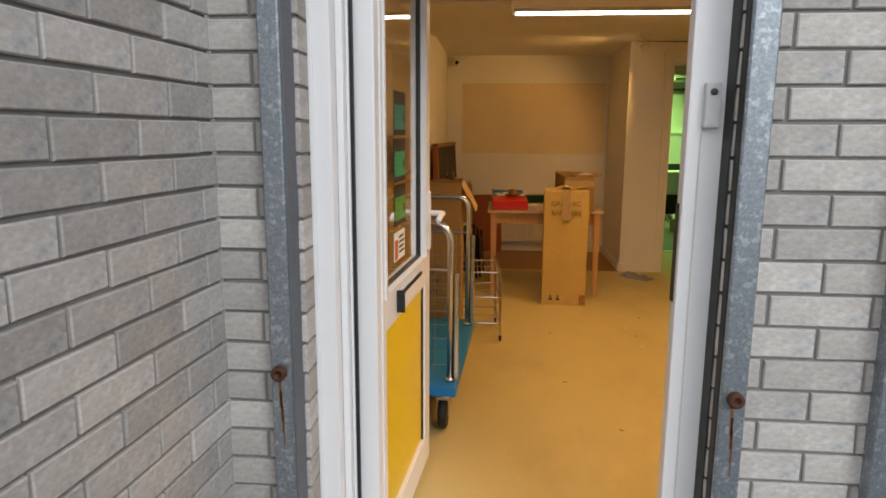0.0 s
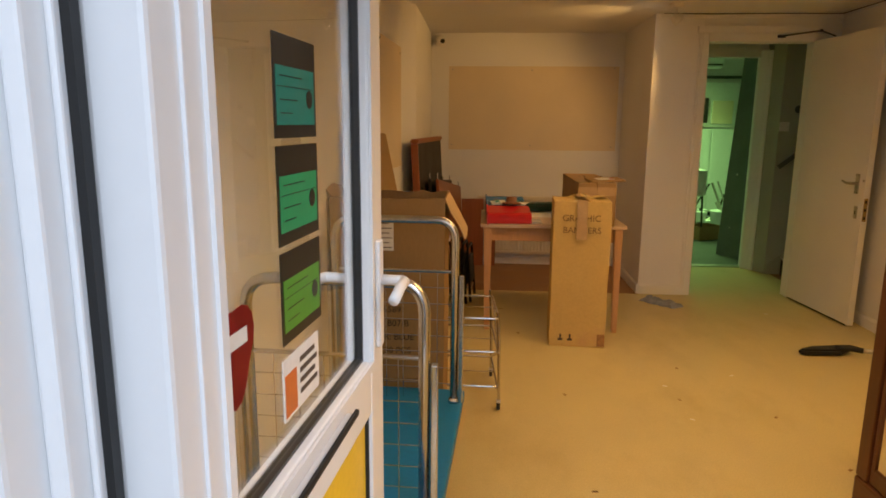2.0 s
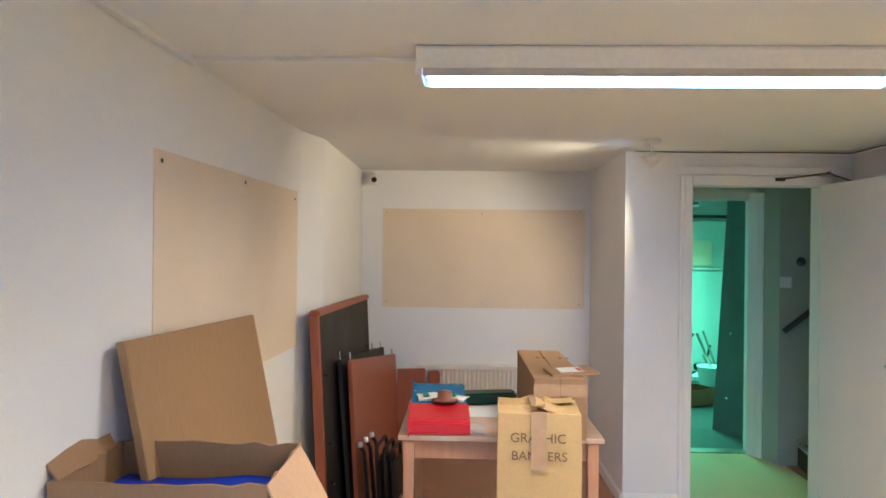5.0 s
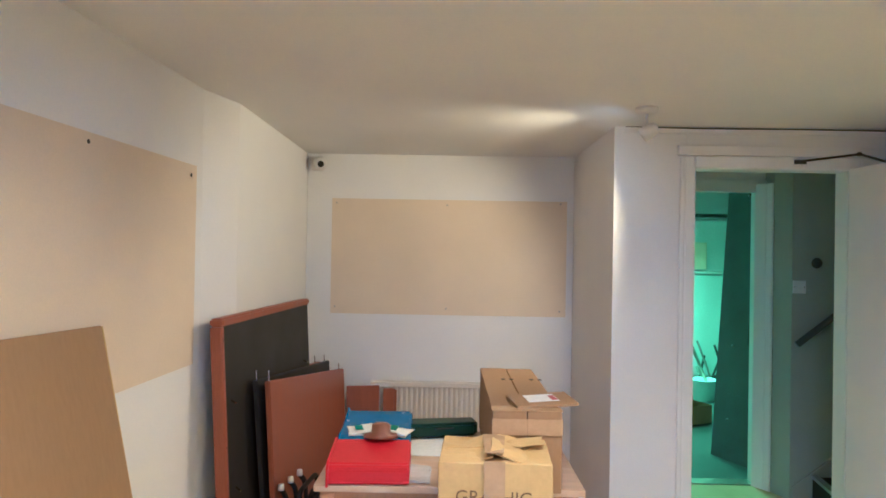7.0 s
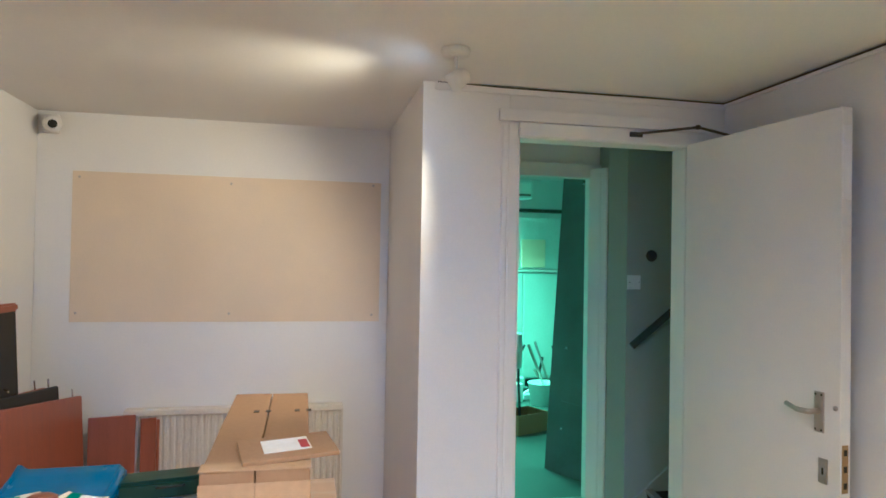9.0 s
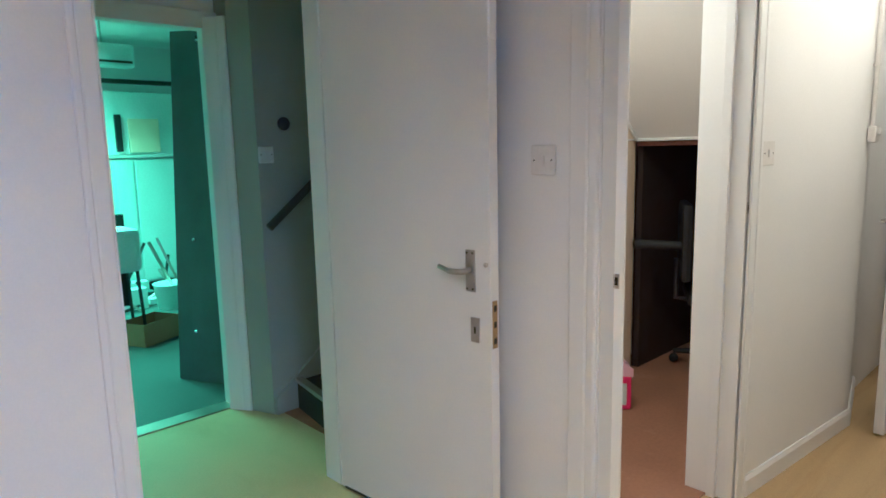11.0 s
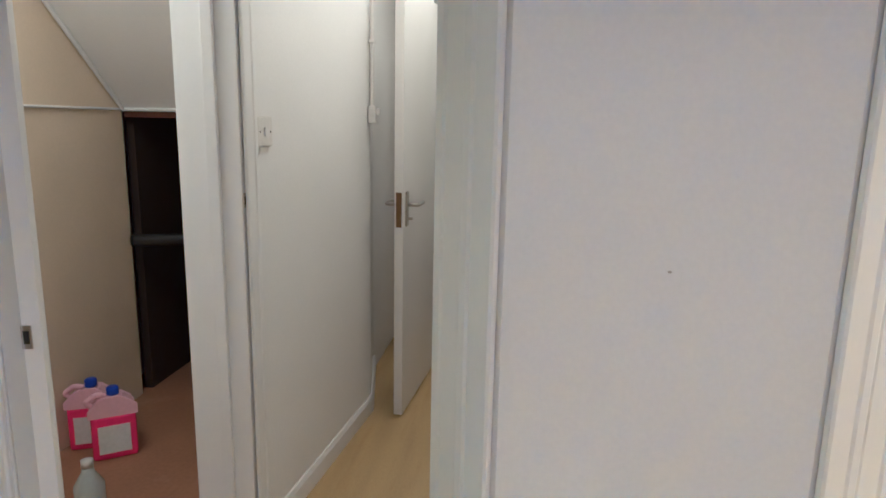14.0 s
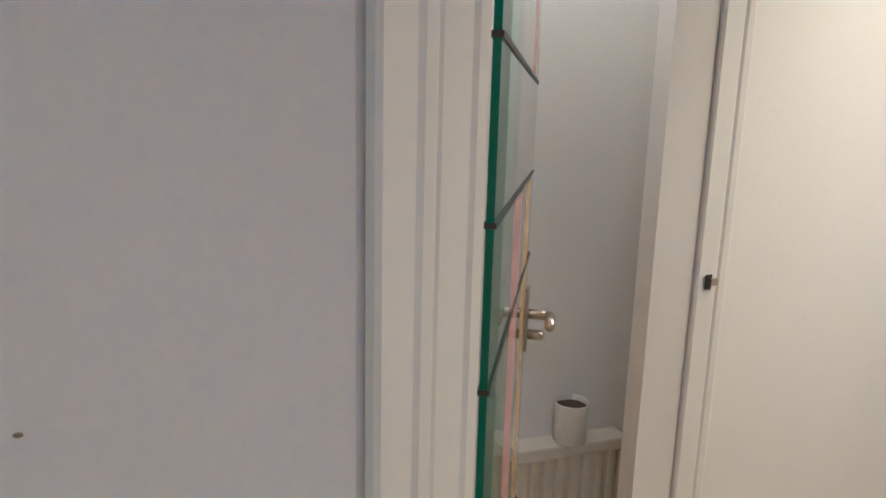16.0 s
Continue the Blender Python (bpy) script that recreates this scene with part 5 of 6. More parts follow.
# light switches
def switch_plate(m, label, size=0.088, rockers=1):
    s = thing("light_switch", m, label, "light switch")
    part("face_plate", box(-size / 2, size / 2, -0.010, -0.0005, -size / 2, size / 2, 0.004), M_SWITCH, s)
    for k in range(rockers):
        x = (k - (rockers - 1) / 2) * 0.02
        part("rocker", box(x - 0.007, x + 0.007, -0.0145, -0.0102, -0.014, 0.014, 0.002), M_SWITCH, s)
    for x in (-1, 1):
        part("screw", lathe([(0.003, 0), (0.003, 0.001)], 8, Matrix.Translation((x * size * 0.36, -0.010, 0)) @ Matrix.Rotation(radians(90), 4, "X")), M_DARKGREY, s)
    return s


ON_RIGHT = Matrix(((0, 1, 0, 0), (-1, 0, 0, 0), (0, 0, 1, 0), (0, 0, 0, 1)))
switch_plate(Matrix.Translation((RIGHT, 7.185, 1.370)) @ ON_RIGHT, "white square light switch on the wall beside the door", 0.094)
m, _ = along((3.81, 6.862), (4.88, 6.752))
switch_plate(m @ pose(0.085, 0, 1.368), "white light switch on the corridor wall", 0.092)
switch_plate(pose(2.995, 8.99, 1.40), "white light switch on the stair wall", 0.085)

# cream sounder box high on the wall
sb = thing("alarm_sounder", Matrix.Translation((RIGHT, 7.15, 2.09)) @ ON_RIGHT, "yellowed cream alarm sounder box under the ceiling", "alarm box")
M_OLDPL = material("yellowed_plastic", (0.55, 0.48, 0.33), 0.45, vary=0.05)
part("case", box(0, 0.125, -0.045, -0.001, 0, 0.155, 0.006), M_OLDPL, sb)
part("grille", box(0.012, 0.090, -0.0475, -0.0455, 0.03, 0.14, 0.001), material("olive_mesh", (0.26, 0.23, 0.14), 0.6, vary=0.2, scale=120), sb, "olive mesh grille")
part("lamp", lathe([(0.005, 0), (0.005, 0.004)], 10, Matrix.Translation((0.085, -0.0455, 0.016)) @ Matrix.Rotation(radians(90), 4, "X")), M_BLACK, sb)
# Dark tube added to draw the shaded gap where wall meets ceiling.
thing_plain("cable", tube([(1.61, DOORWALL - 0.006, 2.2595), (2.0, DOORWALL - 0.016, 2.254), (2.5, DOORWALL - 0.014, 2.2575), (2.955, DOORWALL - 0.014, 2.2555), (2.952, 7.6, 2.254), (2.952, 7.16, 2.2555)], 0.0035, 6), M_DARKGREY, "thin dark tube drawing the shaded gap along the ceiling", "cable")

# small marks on the floor
rnd = random.Random(11)
for k in range(16):
    x, y = rnd.uniform(0.3, 2.4), rnd.uniform(4.2, 7.6)
    bm = box(-0.012, 0.012, -0.006, 0.006, 0.0003, 0.0018)
    crumpled(bm, 0.006, k, lambda c: c.z > 0.001, 1)
    for v in bm.verts:
        v.co.z = max(0.0003, min(0.003, v.co.z))
    o = thing_plain("debris", bm, M_PAPER if k % 3 == 0 else M_CARD, "scrap of paper or dirt lying on the vinyl floor", "scrap", "scraps on the floor")
    o.matrix_world = pose(x, y, 0, 0, 0, rnd.uniform(0, 180))

# ---- stair hall and back room ----
st = tagged(new("stairs"), "dark carpeted staircase with white string", "stairs", kind="structure")
M_STAIR = material("dark_stair_carpet", (0.035, 0.033, 0.03), 0.9, vary=0.2, scale=40, bump=0.001)
for k in range(11):
    x = 3.09 + 0.24 * k
    bm = bmesh.new()
    sk = 0.13 if k == 0 else (0.06 if k == 1 else 0)
    add_prism(bm, [(x - sk, 8.202), (x + 0.25, 8.202), (x + 0.25, 8.97), (x, 8.97)], 0 if k == 0 else 0.18 * k - 0.01, 0.18 * (k + 1) - 0.02)
    part("step", bm, M_STAIR, st)
    part("nosing", prism([(x - sk - 0.012, 8.203), (x - sk + 0.03, 8.203), (x + 0.03, 8.969), (x - 0.012, 8.969)], 0.18 * (k + 1) - 0.022, 0.18 * (k + 1)), M_STEEL, st, "metal stair nosing")
bm = bmesh.new()
add_prism(bm, [(2.96, 0.0), (3.16, 0.0), (5.9, 2.1), (5.9, 2.33), (2.96, 0.09)], -8.989, -8.972)
bmesh.ops.transform(bm, matrix=Matrix.Rotation(radians(90), 4, "X"), verts=bm.verts)
# String shares the darkened hall grey, shade included.
part("string", bm, M_HALLWALL, st, "white painted wall string with the hall's shade in its colour")
hr = thing("handrail", pose(0, 0, 0), "dark painted round wooden handrail on the stair wall", "handrail")
hr.matrix_world = pose(2.955, 8.925, 1.03)
part("rail", tube([(0, 0, 0), (1.8, 0, 1.42)], 0.022, 14), material("dark_grey_paint", (0.045, 0.047, 0.05), 0.4, vary=0.1), hr, smooth=True)
for x in (0.16, 1.2):
    part("bracket", tube([(x, 0.0, x * 0.79 - 0.02), (x, 0.03, x * 0.79 - 0.05), (x, 0.064, x * 0.79 - 0.05)], 0.006, 8), M_STEEL, hr)
thing_plain("wall_disc", lathe([(0.0, 0), (0.034, 0), (0.036, 0.006), (0.030, 0.018), (0.0, 0.020)], 24, Matrix.Translation((3.108, 8.99, 1.559)) @ Matrix.Rotation(radians(90), 4, "X")), M_DARKGREY,
            "round dark door stop on the stair wall", "door stop", smooth=True)

# dark door standing loose in the back room doorway
m, length = along((2.825, 9.96), (3.025, 9.56))
M_GREYDOOR = material("dark_grey_door_paint", (0.12, 0.135, 0.13), 0.4, vary=0.2, scale=4, bump=0.0006)
ld = thing("loose_door", m @ Matrix.Rotation(radians(-2.2), 4, "X") @ Matrix.Rotation(radians(2.0), 4, "Y"), "narrow dark grey door panel standing in the back room", "door")
part("leaf", box(0, length - 0.06, 0, 0.04, 0.0, 2.14, 0.003), M_GREYDOOR, ld)
part("edge", box(length - 0.058, length - 0.03, 0.004, 0.036, 0.5, 2.10, 0.003), M_BLACK, ld, "black edge seal")
part("foot_block", box(0.12, length + 0.02, -0.006, 0.05, 0.0, 0.52, 0.004), M_GREYDOOR, ld)
part("handle_recess", box(length - 0.17, length - 0.09, -0.008, 0.0, 0.93, 1.10, 0.003), M_BLACK, ld, "dark lock case")
part("lock_case", box(length - 0.15, length - 0.11, -0.016, -0.0085, 0.96, 1.06, 0.002), M_STEEL, ld)
for z in (2.08, 0.90, 0.32):
    part("bolt_head", lathe([(0.012, 0), (0.012, 0.006), (0.006, 0.010)], 14, Matrix.Translation((0.20 if z > 2 else 0.14, -0.001, z)) @ Matrix.Rotation(radians(90), 4, "X")), M_CHROME, ld, "bright round bolt", smooth=True)
part("closer_arm", tube([(0.20, -0.01, 2.10), (0.33, -0.03, 2.02)], 0.006, 8), M_BLACK, ld)
lb = thing("leaning_board", pose(3.06, 9.62, 0, 6, 0, -60), "dark board leaning beside the loose door", "board")
part("board", box(-0.02, 0.16, 0, 0.02, 0, 1.05, 0.002), M_DARKGREY, lb)

M_BRIGHT = material("white_panel", (0.78, 0.80, 0.78), 0.5, vary=0.04, scale=3)
bw = thing("white_cupboard", pose(2.6, 12.75, 0), "tall white cupboards along the back room wall", "cupboard")
part("lower_body", box(0.0, 2.0, 0, 0.5, 0.12, 1.38, 0.004), M_BRIGHT, bw)
part("upper_body", box(0.0, 2.0, 0.22, 0.5, 1.42, 2.05, 0.004), M_BRIGHT, bw)
part("worktop", box(-0.02, 2.02, -0.02, 0.5, 1.385, 1.415, 0.004), M_SWITCH, bw)
part("plinth", box(0.02, 1.98, 0.04, 0.5, 0, 0.119), M_DARKGREY, bw)
for k in range(4):
    part("door", box(0.01 + 0.5 * k, 0.49 + 0.5 * k, -0.016, -0.001, 0.14, 1.36, 0.004), M_BRIGHT, bw)
part("dark_shelf_item", box(0.92, 0.98, 0.18, 0.215, 1.45, 1.82, 0.006), M_DARKGREY, bw)
part("side_panel", box(1.05, 1.35, 0.19, 0.215, 1.44, 1.78, 0.003), M_CREAM, bw)
thing_plain("ceiling_beam", box(0.42, 5.58, 12.3, 12.36, 2.06, 2.10, 0.004), M_DARKGREY, "dark metal rail across the back room", "rail")
ac = thing("wall_heater", pose(3.02, 12.2, 2.2), "pale wall heater high in the back room", "heater")
part("case", box(0, 0.5, 0, 0.2, 0, 0.2, 0.03), M_BRIGHT, ac)
part("slot", box(0.03, 0.47, -0.004, 0.0, 0.03, 0.05), M_DARKGREY, ac)
part("hanger", tube([(0.25, 0.1, 0.2), (0.25, 0.1, 0.4)], 0.01, 8), M_STEEL, ac)
tk = thing("water_tank", pose(2.85, 11.25, 0), "white plastic chair-height tank on a dark stand", "tank")
part("tank", box(-0.20, 0.20, -0.16, 0.16, 0.52, 0.86, 0.05), M_BRIGHT, tk, "white plastic tank")
for sx in (-1, 1):
    for sy in (-1, 1):
        part("leg", tube([(sx * 0.16, sy * 0.12, 0.53), (sx * 0.18, sy * 0.14, 0.0)], 0.013, 8), M_DARKGREY, tk)
part("rear_panel", box(-0.19, 0.19, 0.165, 0.19, 0.2, 0.95, 0.01), M_BLACK, tk)
tub = thing("plastic_tub", pose(3.55, 11.95, 0), "white plastic tub on the back room floor", "tub")
part("body", lathe([(0.0, 0.01), (0.11, 0.0), (0.14, 0.22), (0.15, 0.23), (0.145, 0.235), (0.13, 0.22), (0.10, 0.02), (0.0, 0.015)], 24), M_BRIGHT, tub, smooth=True)
cb = thing("cardboard_box", pose(3.02, 11.0, 0, 0, 0, 25), "open low cardboard box on the back room floor", "cardboard box")
for x0, x1, y0, y1 in ((-0.18, 0.18, -0.13, -0.124), (-0.18, 0.18, 0.124, 0.13), (-0.18, -0.174, -0.123, 0.123), (0.174, 0.18, -0.123, 0.123)):
    part("side_panel", box(x0, x1, y0, y1, 0, 0.17), M_CARD, cb)
part("bottom", box(-0.173, 0.173, -0.122, 0.122, 0.0, 0.006), M_CARD, cb)
rnd = random.Random(5)
for k in range(44):
    x, y = rnd.uniform(3.0, 4.6), rnd.uniform(11.9, 12.6)
    ln = rnd.uniform(0.15, 0.5)
    a = rnd.uniform(0, math.pi)
    z = 0.015 + 0.10 * rnd.random()
    if k % 3:
        bm = tube([(x, y, 0.012), (x + ln * math.cos(a), y + ln * 0.5 * math.sin(a), 0.02 + rnd.uniform(0, 0.62))], rnd.uniform(0.012, 0.016), 6)
        thing_plain("metal_offcut", bm, M_DARKGREY if k % 2 else M_STEEL, "loose metal offcut in a heap on the floor", "offcut", "heap of offcuts")
    else:
        bm = box(x, x + ln * 0.6, y, y + 0.12, 0, 0.05 + 0.18 * rnd.random(), 0.004)
        thing_plain("scrap_panel", bm, M_BRIGHT if k % 2 else M_GREYDOOR, "loose scrap panel in a heap on the floor", "offcut", "heap of offcuts")

# ---- cupboard under the stairs, corridor and lobby ----
M_PINK = material("pink_cleaning_liquid", (0.78, 0.02, 0.16), 0.25, vary=0.05)
M_PINKPALE = material("milky_pink_plastic", (0.80, 0.50, 0.58), 0.3, vary=0.05)
M_CAP = material("blue_plastic_cap", (0.015, 0.05, 0.50), 0.35)


def canister(m, label):
    c = thing("canister", m, label, "canister", "pink canisters on the cupboard floor")
    bm = box(-0.062, 0.062, -0.085, 0.085, 0.0, 0.195, 0.016)
    part("lower_body", bm, M_PINK, c, "pink liquid in the lower part")
    bm = bmesh.new()
    add_prism(bm, [(-0.083, 0.197), (0.083, 0.197), (0.083, 0.215), (0.05, 0.25), (0.02, 0.262), (-0.03, 0.262), (-0.083, 0.225)], -0.060, 0.060)
    bmesh.ops.transform(bm, matrix=Matrix(((0, 0, 1, 0), (1, 0, 0, 0), (0, 1, 0, 0), (0, 0, 0, 1))), verts=bm.verts)
    bmesh.ops.bevel(bm, geom=bm.edges[:], offset=0.01, segments=2, affect="EDGES")
    part("shoulder", bm, M_PINKPALE, c, "milky pink shoulder")
    part("handle", tube(rounded([(0, 0.075, 0.215), (0, 0.10, 0.24), (0, 0.06, 0.268), (0, 0.02, 0.262)], 0.015), 0.012, 10), M_PINKPALE, c, smooth=True)
    part("cap", lathe([(0.022, 0), (0.024, 0.004), (0.024, 0.030), (0.020, 0.034), (0.0, 0.034)], 20, Matrix.Translation((0, -0.005, 0.262))), M_CAP, c, "blue screw cap", smooth=True)
    part("label", box(-0.0655, -0.0628, -0.06, 0.06, 0.03, 0.15), M_PAPER, c, "white product label with faded print")
    return c


canister(pose(4.30, 7.72, 0.004, 0, 0, 35), "pink cleaning fluid canister with a blue cap on the floor")
canister(pose(4.36, 7.86, 0.004, 0, 0, 25), "pink cleaning fluid canister with a blue cap by the wall")
pb = thing("spray_bottle", pose(3.86, 7.52, 0.004), "pale empty plastic bottle on the cupboard floor", "bottle")
part("body", lathe([(0.0, 0.0), (0.045, 0.0), (0.05, 0.01), (0.05, 0.13), (0.022, 0.18), (0.018, 0.20), (0.0, 0.20)], 22), material("pale_milky_plastic", (0.50, 0.54, 0.52), 0.25, vary=0.05), pb, smooth=True)
part("cap", lathe([(0.02, 0.2), (0.02, 0.225), (0.0, 0.228)], 16), M_SWITCH, pb, smooth=True)

# office chair in the dark under the stairs
ch = thing("office_chair", pose(5.25, 7.55, 0.004, 0, 0, 30), "black office chair stored in the dark under the stairs", "chair")
part("seat", box(-0.22, 0.22, -0.22, 0.22, 0.44, 0.52, 0.035), M_BLACK, ch)
part("backrest", box(-0.20, 0.20, 0.20, 0.26, 0.58, 1.05, 0.03), M_BLACK, ch)
part("back_bar", tube([(0, 0.10, 0.43), (0, 0.27, 0.45), (0, 0.275, 0.70)], 0.018, 8), M_DARKGREY, ch)
part("column", tube([(0, 0, 0.08), (0, 0, 0.44)], 0.028, 12), M_DARKGREY, ch)
for k in range(5):
    a = 2 * math.pi * k / 5
    lg = part("base_arm", tube([(0, 0, 0.11), (0.28 * math.cos(a), 0.28 * math.sin(a), 0.075)], [0.026, 0.016], 8), M_BLACK, ch)
    part("castor", lathe([(0.006, -0.02), (0.026, -0.018), (0.029, 0), (0.026, 0.018), (0.006, 0.02)], 16, Matrix.Translation((0.28 * math.cos(a), 0.28 * math.sin(a), 0.029)) @ Matrix.Rotation(a, 4, "Z") @ Matrix.Rotation(radians(90), 4, "X")), M_BLACK, lg, smooth=True)
for sx in (-1, 1):
    part("armrest", tube(rounded([(sx * 0.22, 0.1, 0.46), (sx * 0.27, 0.1, 0.48), (sx * 0.27, 0.1, 0.68), (sx * 0.27, -0.12, 0.68)], 0.03), 0.016, 8), M_BLACK, ch)
thing_plain("floor_tube", tube([(4.80, 7.90, 0.82), (5.5, 7.30, 0.75)], 0.030, 12), M_BLACK, "black tube leaning across the space under the stairs", "tube", smooth=True)
bm = bmesh.new()
bmesh.ops.create_icosphere(bm, subdivisions=3, radius=0.26)
for v in bm.verts:
    v.co = Vector((v.co.x, v.co.y, v.co.z * 1.2)) * (1 + 0.22 * noise.noise(v.co * 5)) + Vector((5.62, 7.5, 0.34))
    v.co.z = max(0.004, v.co.z)
thing_plain("rubbish_bag", bm, material("dark_plastic_bag", (0.03, 0.035, 0.035), 0.3, vary=0.2, scale=9, bump=0.004, bump_scale=20), "filled dark plastic bag under the stairs", "bag", smooth=True)

# latch plates on the cupboard jambs
for x, y, z, rz in ((2.966, 6.920, 1.018, -78), (3.775, 6.866, 1.17, 0)):
    lk = thing("strike_plate", pose(x, y, z, 0, 0, rz), "small steel latch plate on the cupboard jamb", "latch plate", "latch plates on the jambs")
    part("plate", box(-0.009, 0.009, -0.0025, 0.0, -0.022, 0.022, 0.001), M_STEEL, lk)
    part("slot", box(-0.005, 0.005, -0.0035, -0.0026, -0.012, 0.012), M_BLACK, lk)
lk = thing("strike_plate", pose(3.2328, 4.825, 1.122, 0, 0, -90), "small steel latch plate on the side door jamb", "latch plate", "latch plates on the jambs")
part("plate", box(-0.008, 0.008, -0.016, -0.013, -0.014, 0.014, 0.001), M_DARKGREY, lk)
part("tongue", box(0.0, 0.018, -0.022, -0.0165, -0.007, 0.007, 0.001), M_STEEL, lk)
thing_plain("wall_mark", lathe([(0.006, 0), (0.005, 0.002), (0.0, 0.0025)], 10, Matrix.Translation((2.7765, 5.867, 1.232)) @ Matrix.Rotation(radians(-90), 4, "Y") @ Matrix.Diagonal((0.3, 0.45, 0.45, 1))), M_STEEL,
            "small nail head in the white painted pier", "nail")

# pull switch conduit on the corridor wall
pc = thing("pull_switch", pose(4.868, 6.752, 1.44), "white ceiling pull switch with conduit on the corridor wall", "switch")
part("box", box(-0.03, 0.035, -0.035, -0.001, -0.045, 0.030, 0.006), M_SWITCH, pc)
part("knob", box(-0.006, 0.012, -0.050, -0.0352, -0.01, 0.02, 0.003), M_SWITCH, pc)
part("conduit", tube([(0, -0.014, 0.03), (0, -0.014, CEIL - 1.445)], 0.010, 10), M_SWITCH, pc)
for z in (0.3, 0.62):
    part("clip", box(-0.016, 0.016, -0.026, -0.001, z, z + 0.014, 0.002), M_SWITCH, pc)

# far corridor door, ajar
m, length = along((4.822, 6.585), (5.60, 6.520))
fd = thing("door", m, "white door at the end of the corridor standing ajar", "door")
part("leaf", box(0, length, 0, 0.042, 0.012, 2.0, 0.002), M_DOOR, fd)
part("lock_face", box(-0.003, 0.001, 0.008, 0.034, 0.93, 1.09, 0.001), material("tarnished_brass", (0.18, 0.11, 0.05), 0.4, metal=0.9, vary=0.2), fd, "tarnished brass lock face")
for s in (-1, 1):
    y0 = 0.0 if s < 0 else 0.042
    pl = part("handle_plate", box(0.035, 0.075, min(y0, y0 + s * 0.007), max(y0, y0 + s * 0.007), 0.93, 1.09, 0.002), M_STEEL, fd)
    part("lever", tube(rounded([(0.055, y0 + s * 0.005, 1.03), (0.055, y0 + s * 0.055, 1.03), (0.16, y0 + s * 0.055, 1.03)], 0.015), 0.009, 8), M_STEEL, pl, smooth=True)
part("key_stub", tube([(0.055, -0.006, 0.965), (0.055, -0.03, 0.965)], 0.006, 8), M_STEEL, fd)

# room past the corridor: painted blocks, counter and clutter
M_TEALBLK = material("teal_painted_block", (0.03, 0.13, 0.17), 0.5, vary=0.08, bump=0.001, random_by=0.06)
M_GRNBLK = material("green_painted_block", (0.16, 0.36, 0.05), 0.5, vary=0.08, bump=0.001, random_by=0.06)
bwall = tagged(mesh_object("wall_block", box(7.06, 7.2, 5.2, 7.4, 0, CEIL), M_MORTAR), "teal and green painted block wall at the corridor end", "block wall", kind="structure")
blk = {}
for key, mt in (("teal", M_TEALBLK), ("green", M_GRNBLK)):
    bm = box(-0.012, 0.0, 0.003, 0.437, 0.003, 0.212, 0.004)
    me = bpy.data.meshes.new("block")
    bm.to_mesh(me)
    bm.free()
    me.materials.append(mt)
    blk[key] = me
for r in range(11):
    for c in range(-1, 5):
        y = 5.2 + 0.44 * c + (0.22 if r % 2 else 0)
        if 5.1 < y < 7.05 and r * 0.215 < 2.1:
            o = new("block", blk["green" if r >= 9 else "teal"])
            o.parent = bwall
            o.location = (7.06, y, r * 0.215)
ct = thing("counter", pose(6.70, 6.2, 0), "dark cluttered worktop at the corridor end", "counter")
part("top", box(-0.12, 0.33, -0.5, 0.6, 0.70, 0.74, 0.004), M_DARKWOOD, ct)
part("side", box(-0.06, -0.04, -0.45, 0.58, 0, 0.70), M_CARD, ct)
part("side", box(0.2, 0.22, -0.45, 0.58, 0, 0.70), M_DARKWOOD, ct)
thing_plain("blue_tray", box(6.62, 6.88, 6.50, 6.74, 0.741, 0.80, 0.012), M_CAP, "blue plastic tray on the worktop", "tray")
thing_plain("paper_pile", box(6.62, 6.9, 6.2, 6.47, 0.741, 0.785, 0.006), M_PAPER, "pile of papers on the worktop", "papers")
thing_plain("bucket", lathe([(0.0, 0.0), (0.10, 0.0), (0.13, 0.24), (0.135, 0.245), (0.12, 0.24), (0.09, 0.02), (0.0, 0.015)], 22, Matrix.Translation((6.48, 6.62, 0.0))), M_DARKGREY, "dark plastic bucket on the corridor floor", "bucket", smooth=True)
for x, y in ((6.30, 6.66), (6.34, 6.78)):
    bt = thing("bottle", pose(x, y, 0), "small pale bottle standing on the corridor floor", "bottle", "bottles on the corridor floor")
    part("body", lathe([(0.0, 0), (0.035, 0), (0.037, 0.006), (0.037, 0.15), (0.016, 0.19), (0.014, 0.21), (0.0, 0.21)], 18), M_SWITCH, bt, smooth=True)
    part("cap", lathe([(0.016, 0.211), (0.016, 0.235), (0.0, 0.236)], 14), M_CAP, bt)

# coloured glass door of the lobby
G_CLEAR = glass_material("clear_leaded_glass", (0.90, 0.95, 0.92))
G_GREEN = glass_material("pale_green_glass", (0.55, 0.85, 0.68))
G_DEEP = material("deep_green_leaded_glass", (0.008, 0.12, 0.07), 0.2)
G_PINK = material("opal_pink_glass", (0.62, 0.34, 0.34), 0.2)
G_YELLOW = material("opal_yellow_glass", (0.70, 0.45, 0.08), 0.2)
G_LILAC = glass_material("lilac_glass", (0.72, 0.68, 0.80))
m, GW = along((2.885, 5.505), (3.452, 5.081))
gd = thing("stained_glass_door", m, "leaded coloured glass door standing ajar in the side doorway", "door")
rows = (0.05, 0.60, 1.15, 1.315, 1.485, 1.66, 2.0)
strips = ((0.0, 0.09, G_DEEP), (0.09, 0.21, G_GREEN), (0.21, 0.25, G_LILAC), (0.25, 0.40, G_PINK), (0.40, 0.50, G_CLEAR), (0.50, 0.62, G_YELLOW), (0.62, GW, G_CLEAR))
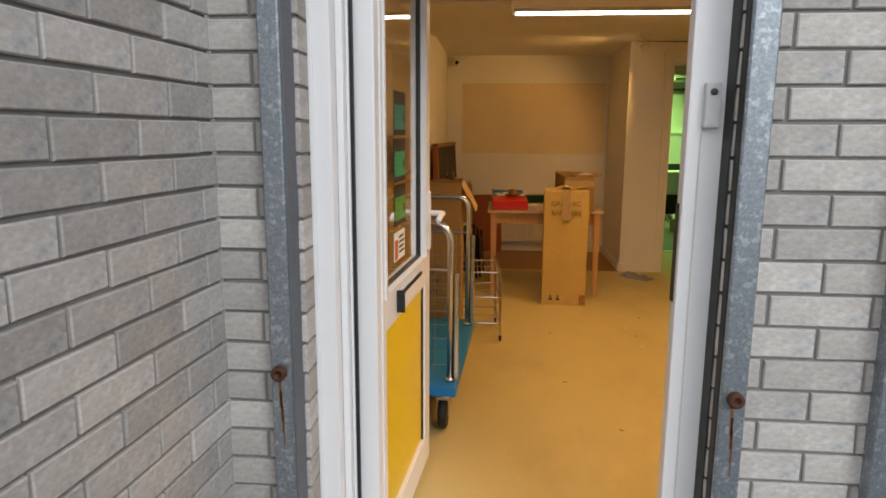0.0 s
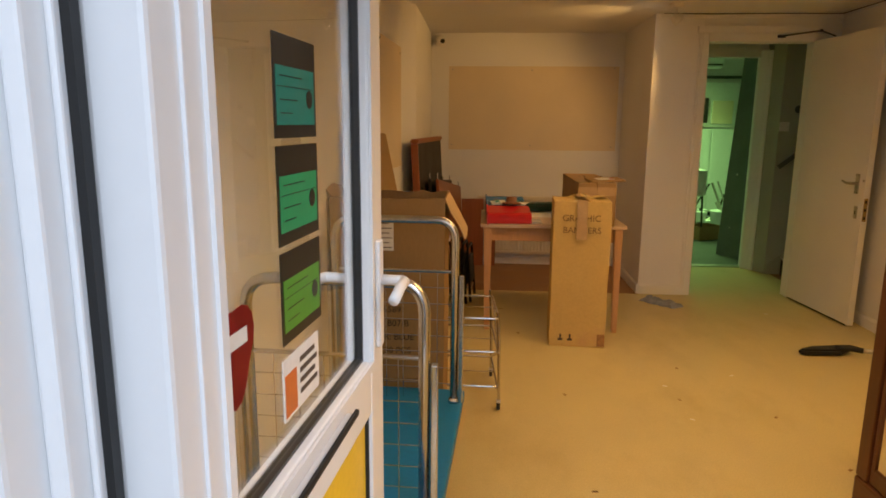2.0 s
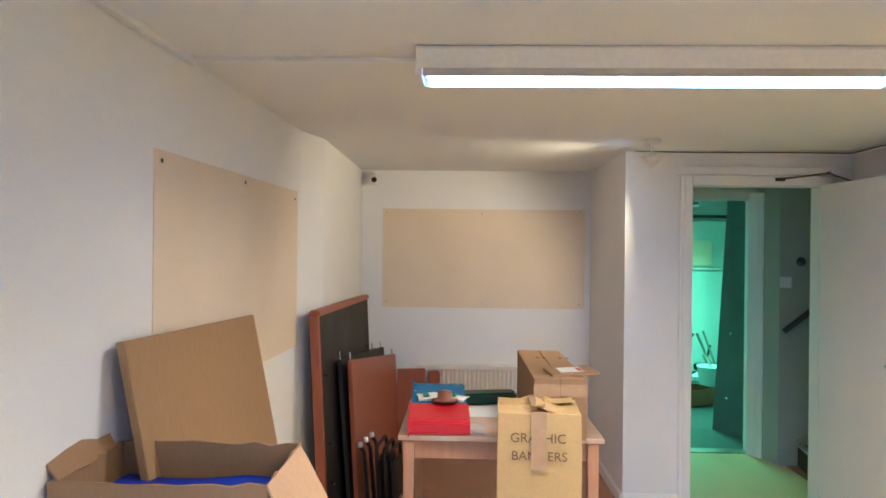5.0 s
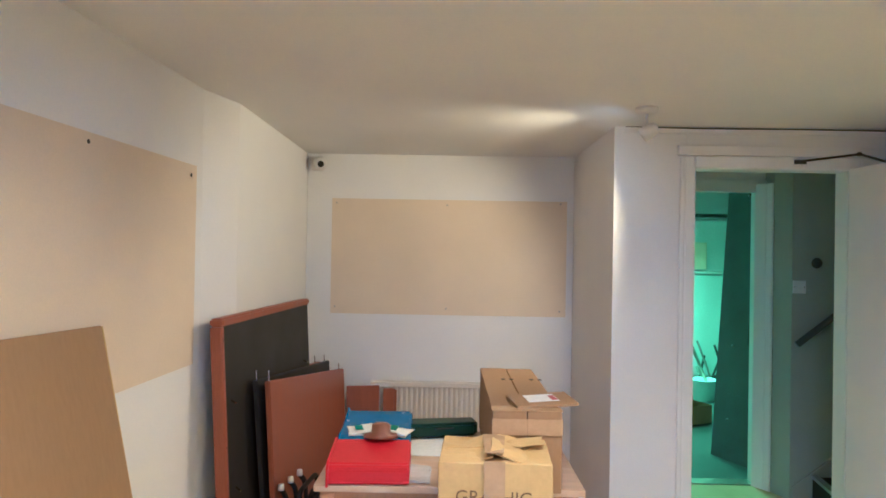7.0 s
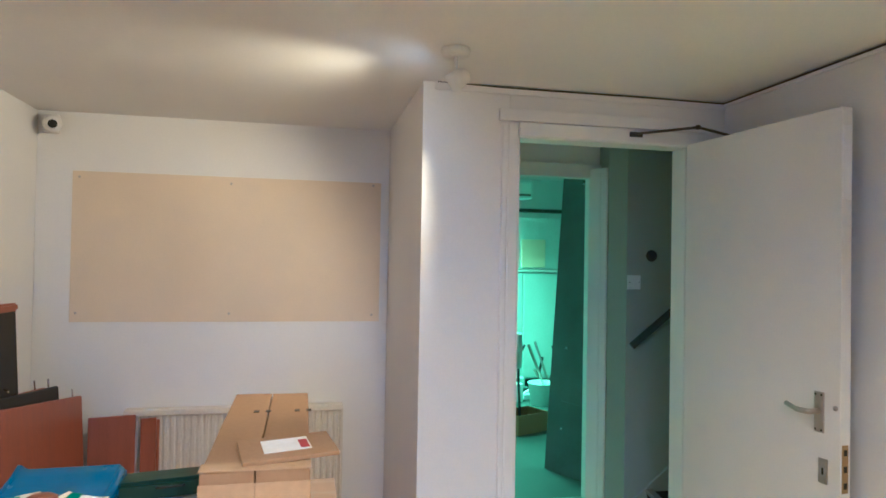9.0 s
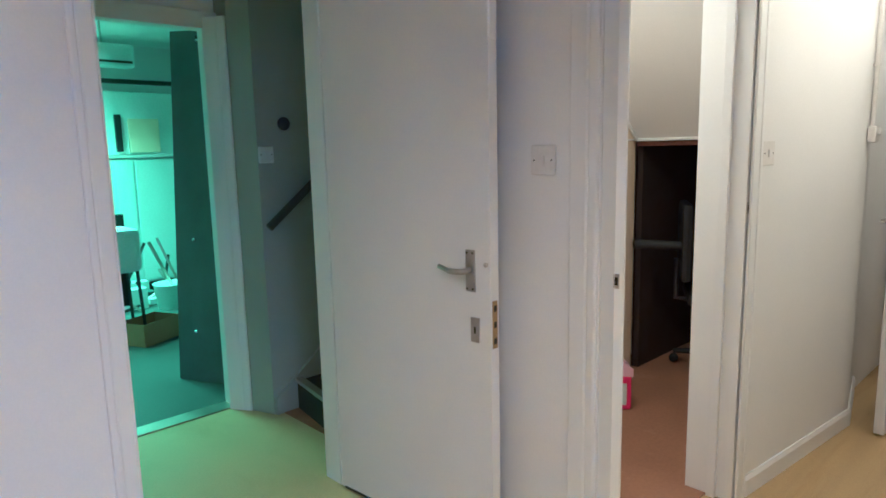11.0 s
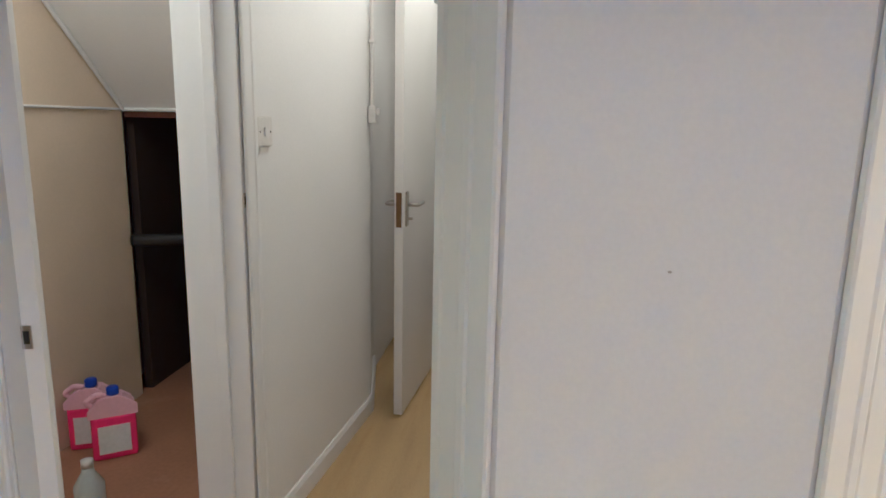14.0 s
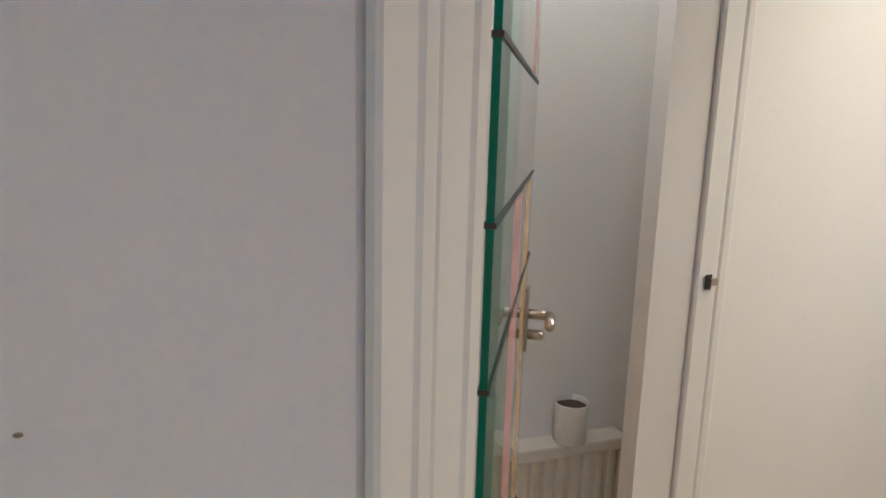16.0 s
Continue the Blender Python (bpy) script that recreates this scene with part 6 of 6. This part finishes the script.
for i, (z0, z1) in enumerate(zip(rows, rows[1:])):
    for x0, x1, mt in strips:
        if i >= 3 and mt in (G_PINK, G_YELLOW):
            mt = G_CLEAR if mt is G_PINK else (G_LILAC if i == 3 else G_PINK)
        pane = part("pane", box(x0 + 0.0005, x1 - 0.0005, -0.004, 0.004, z0 + 0.003, z1 - 0.003), mt, gd)
        pane.visible_shadow = False
for z in rows:
    part("lead_bar", box(0, GW, -0.006, 0.006, z - 0.003, z + 0.003), M_DARKGREY, gd, "dark lead bar")
hx = GW - 0.045
pl = part("handle_plate", box(hx - 0.018, hx + 0.018, -0.011, -0.0045, 0.96, 1.09, 0.002), M_STEEL, gd, "satin steel handle plate")
part("lever", tube(rounded([(hx, -0.008, 1.035), (hx, -0.055, 1.035), (hx - 0.075, -0.055, 1.035)], 0.014), 0.010, 10), M_STEEL, pl, smooth=True)
part("thumb_turn", lathe([(0.010, 0), (0.010, 0.03), (0.006, 0.034)], 12, Matrix.Translation((hx, -0.010, 0.992)) @ Matrix.Rotation(radians(90), 4, "X")), M_STEEL, pl, smooth=True)
structure("trim_lobby_pipe", tube([(3.545, 4.655, 0.0), (3.545, 4.655, 0.62)], 0.0075, 8), M_RADIATOR, "cream radiator pipe", "pipe")

# ---- area lamps: batten_light under its fitting, the others unseen and added ----
# Unseen warm fill along the shop front, added to brighten floor and pier.
lamp("front_fill_light", "AREA", pose(1.95, 4.35, 2.2), 33.0, WARM, 2.1, 0.17).data.spread = radians(145)
lamp("batten_light", "AREA", pose(1.14, 6.085, 2.172), 11.5, WARM, 1.45, 0.12).data.spread = radians(150)
lamp("back_room_light", "AREA", pose(2.35, 12.1, 2.5), 66, TEAL, 1.3).data.spread = radians(126)
# Fill lamps added to brighten corridor, cupboard and lobby; none has a fitting.
lamp("corridor_fill", "AREA", pose(4.5, 6.42, 2.24), 6.0, (1.0, 0.54, 0.16), 1.8, 0.2)
lamp("cupboard_fill", "AREA", pose(3.5, 7.5, 2.24), 6.5, (1.0, 0.57, 0.18), 0.3)
lamp("lobby_fill", "AREA", pose(3.40, 5.15, 2.24), 4.5, (1.0, 0.54, 0.16), 0.2)
lamp("corridor_end_fill", "AREA", pose(6.4, 6.4, 2.24), 5, (1.0, 0.54, 0.16), 0.3)

# ---- bricks ----
brick_wall("wall_brick_side", along((-0.505, 1.25), (-0.399, 3.07))[0], 1.822, -0.105, 2.38, "grey brick side wall outside the entrance", 3, 0.090)
brick_wall("wall_brick_left", pose(-0.398, FRONT, 0), 0.219, -0.105, 2.38, "narrow strip of grey brick beside the entrance", 4, 0.10, 0.075)
brick_wall("wall_brick_right", pose(0.832, FRONT, 0), 0.39, -0.105, 2.38, "grey brick wall beside the entrance", 5, -0.010)
structure("wall_brick_over", box(-0.5, 3.4, FRONT, FRONT + 0.1, 2.39, 2.9), M_BRICK, "grey brick over the shop front", "brick wall")
structure("window_rail", box(1.20, 1.27, FRONT - 0.05, FRONT + 0.05, -0.05, 2.4, 0.004), M_GALV, "galvanised shutter rail of the shop window", "shutter rail")
# Unseen slab added over the shop window's place, shutting daylight out.
structure("wall_brick_far", box(1.22, 3.4, FRONT, FRONT + 0.1, -0.1, 2.389), M_BRICK, "unseen grey brick closing the shop window", "brick wall")
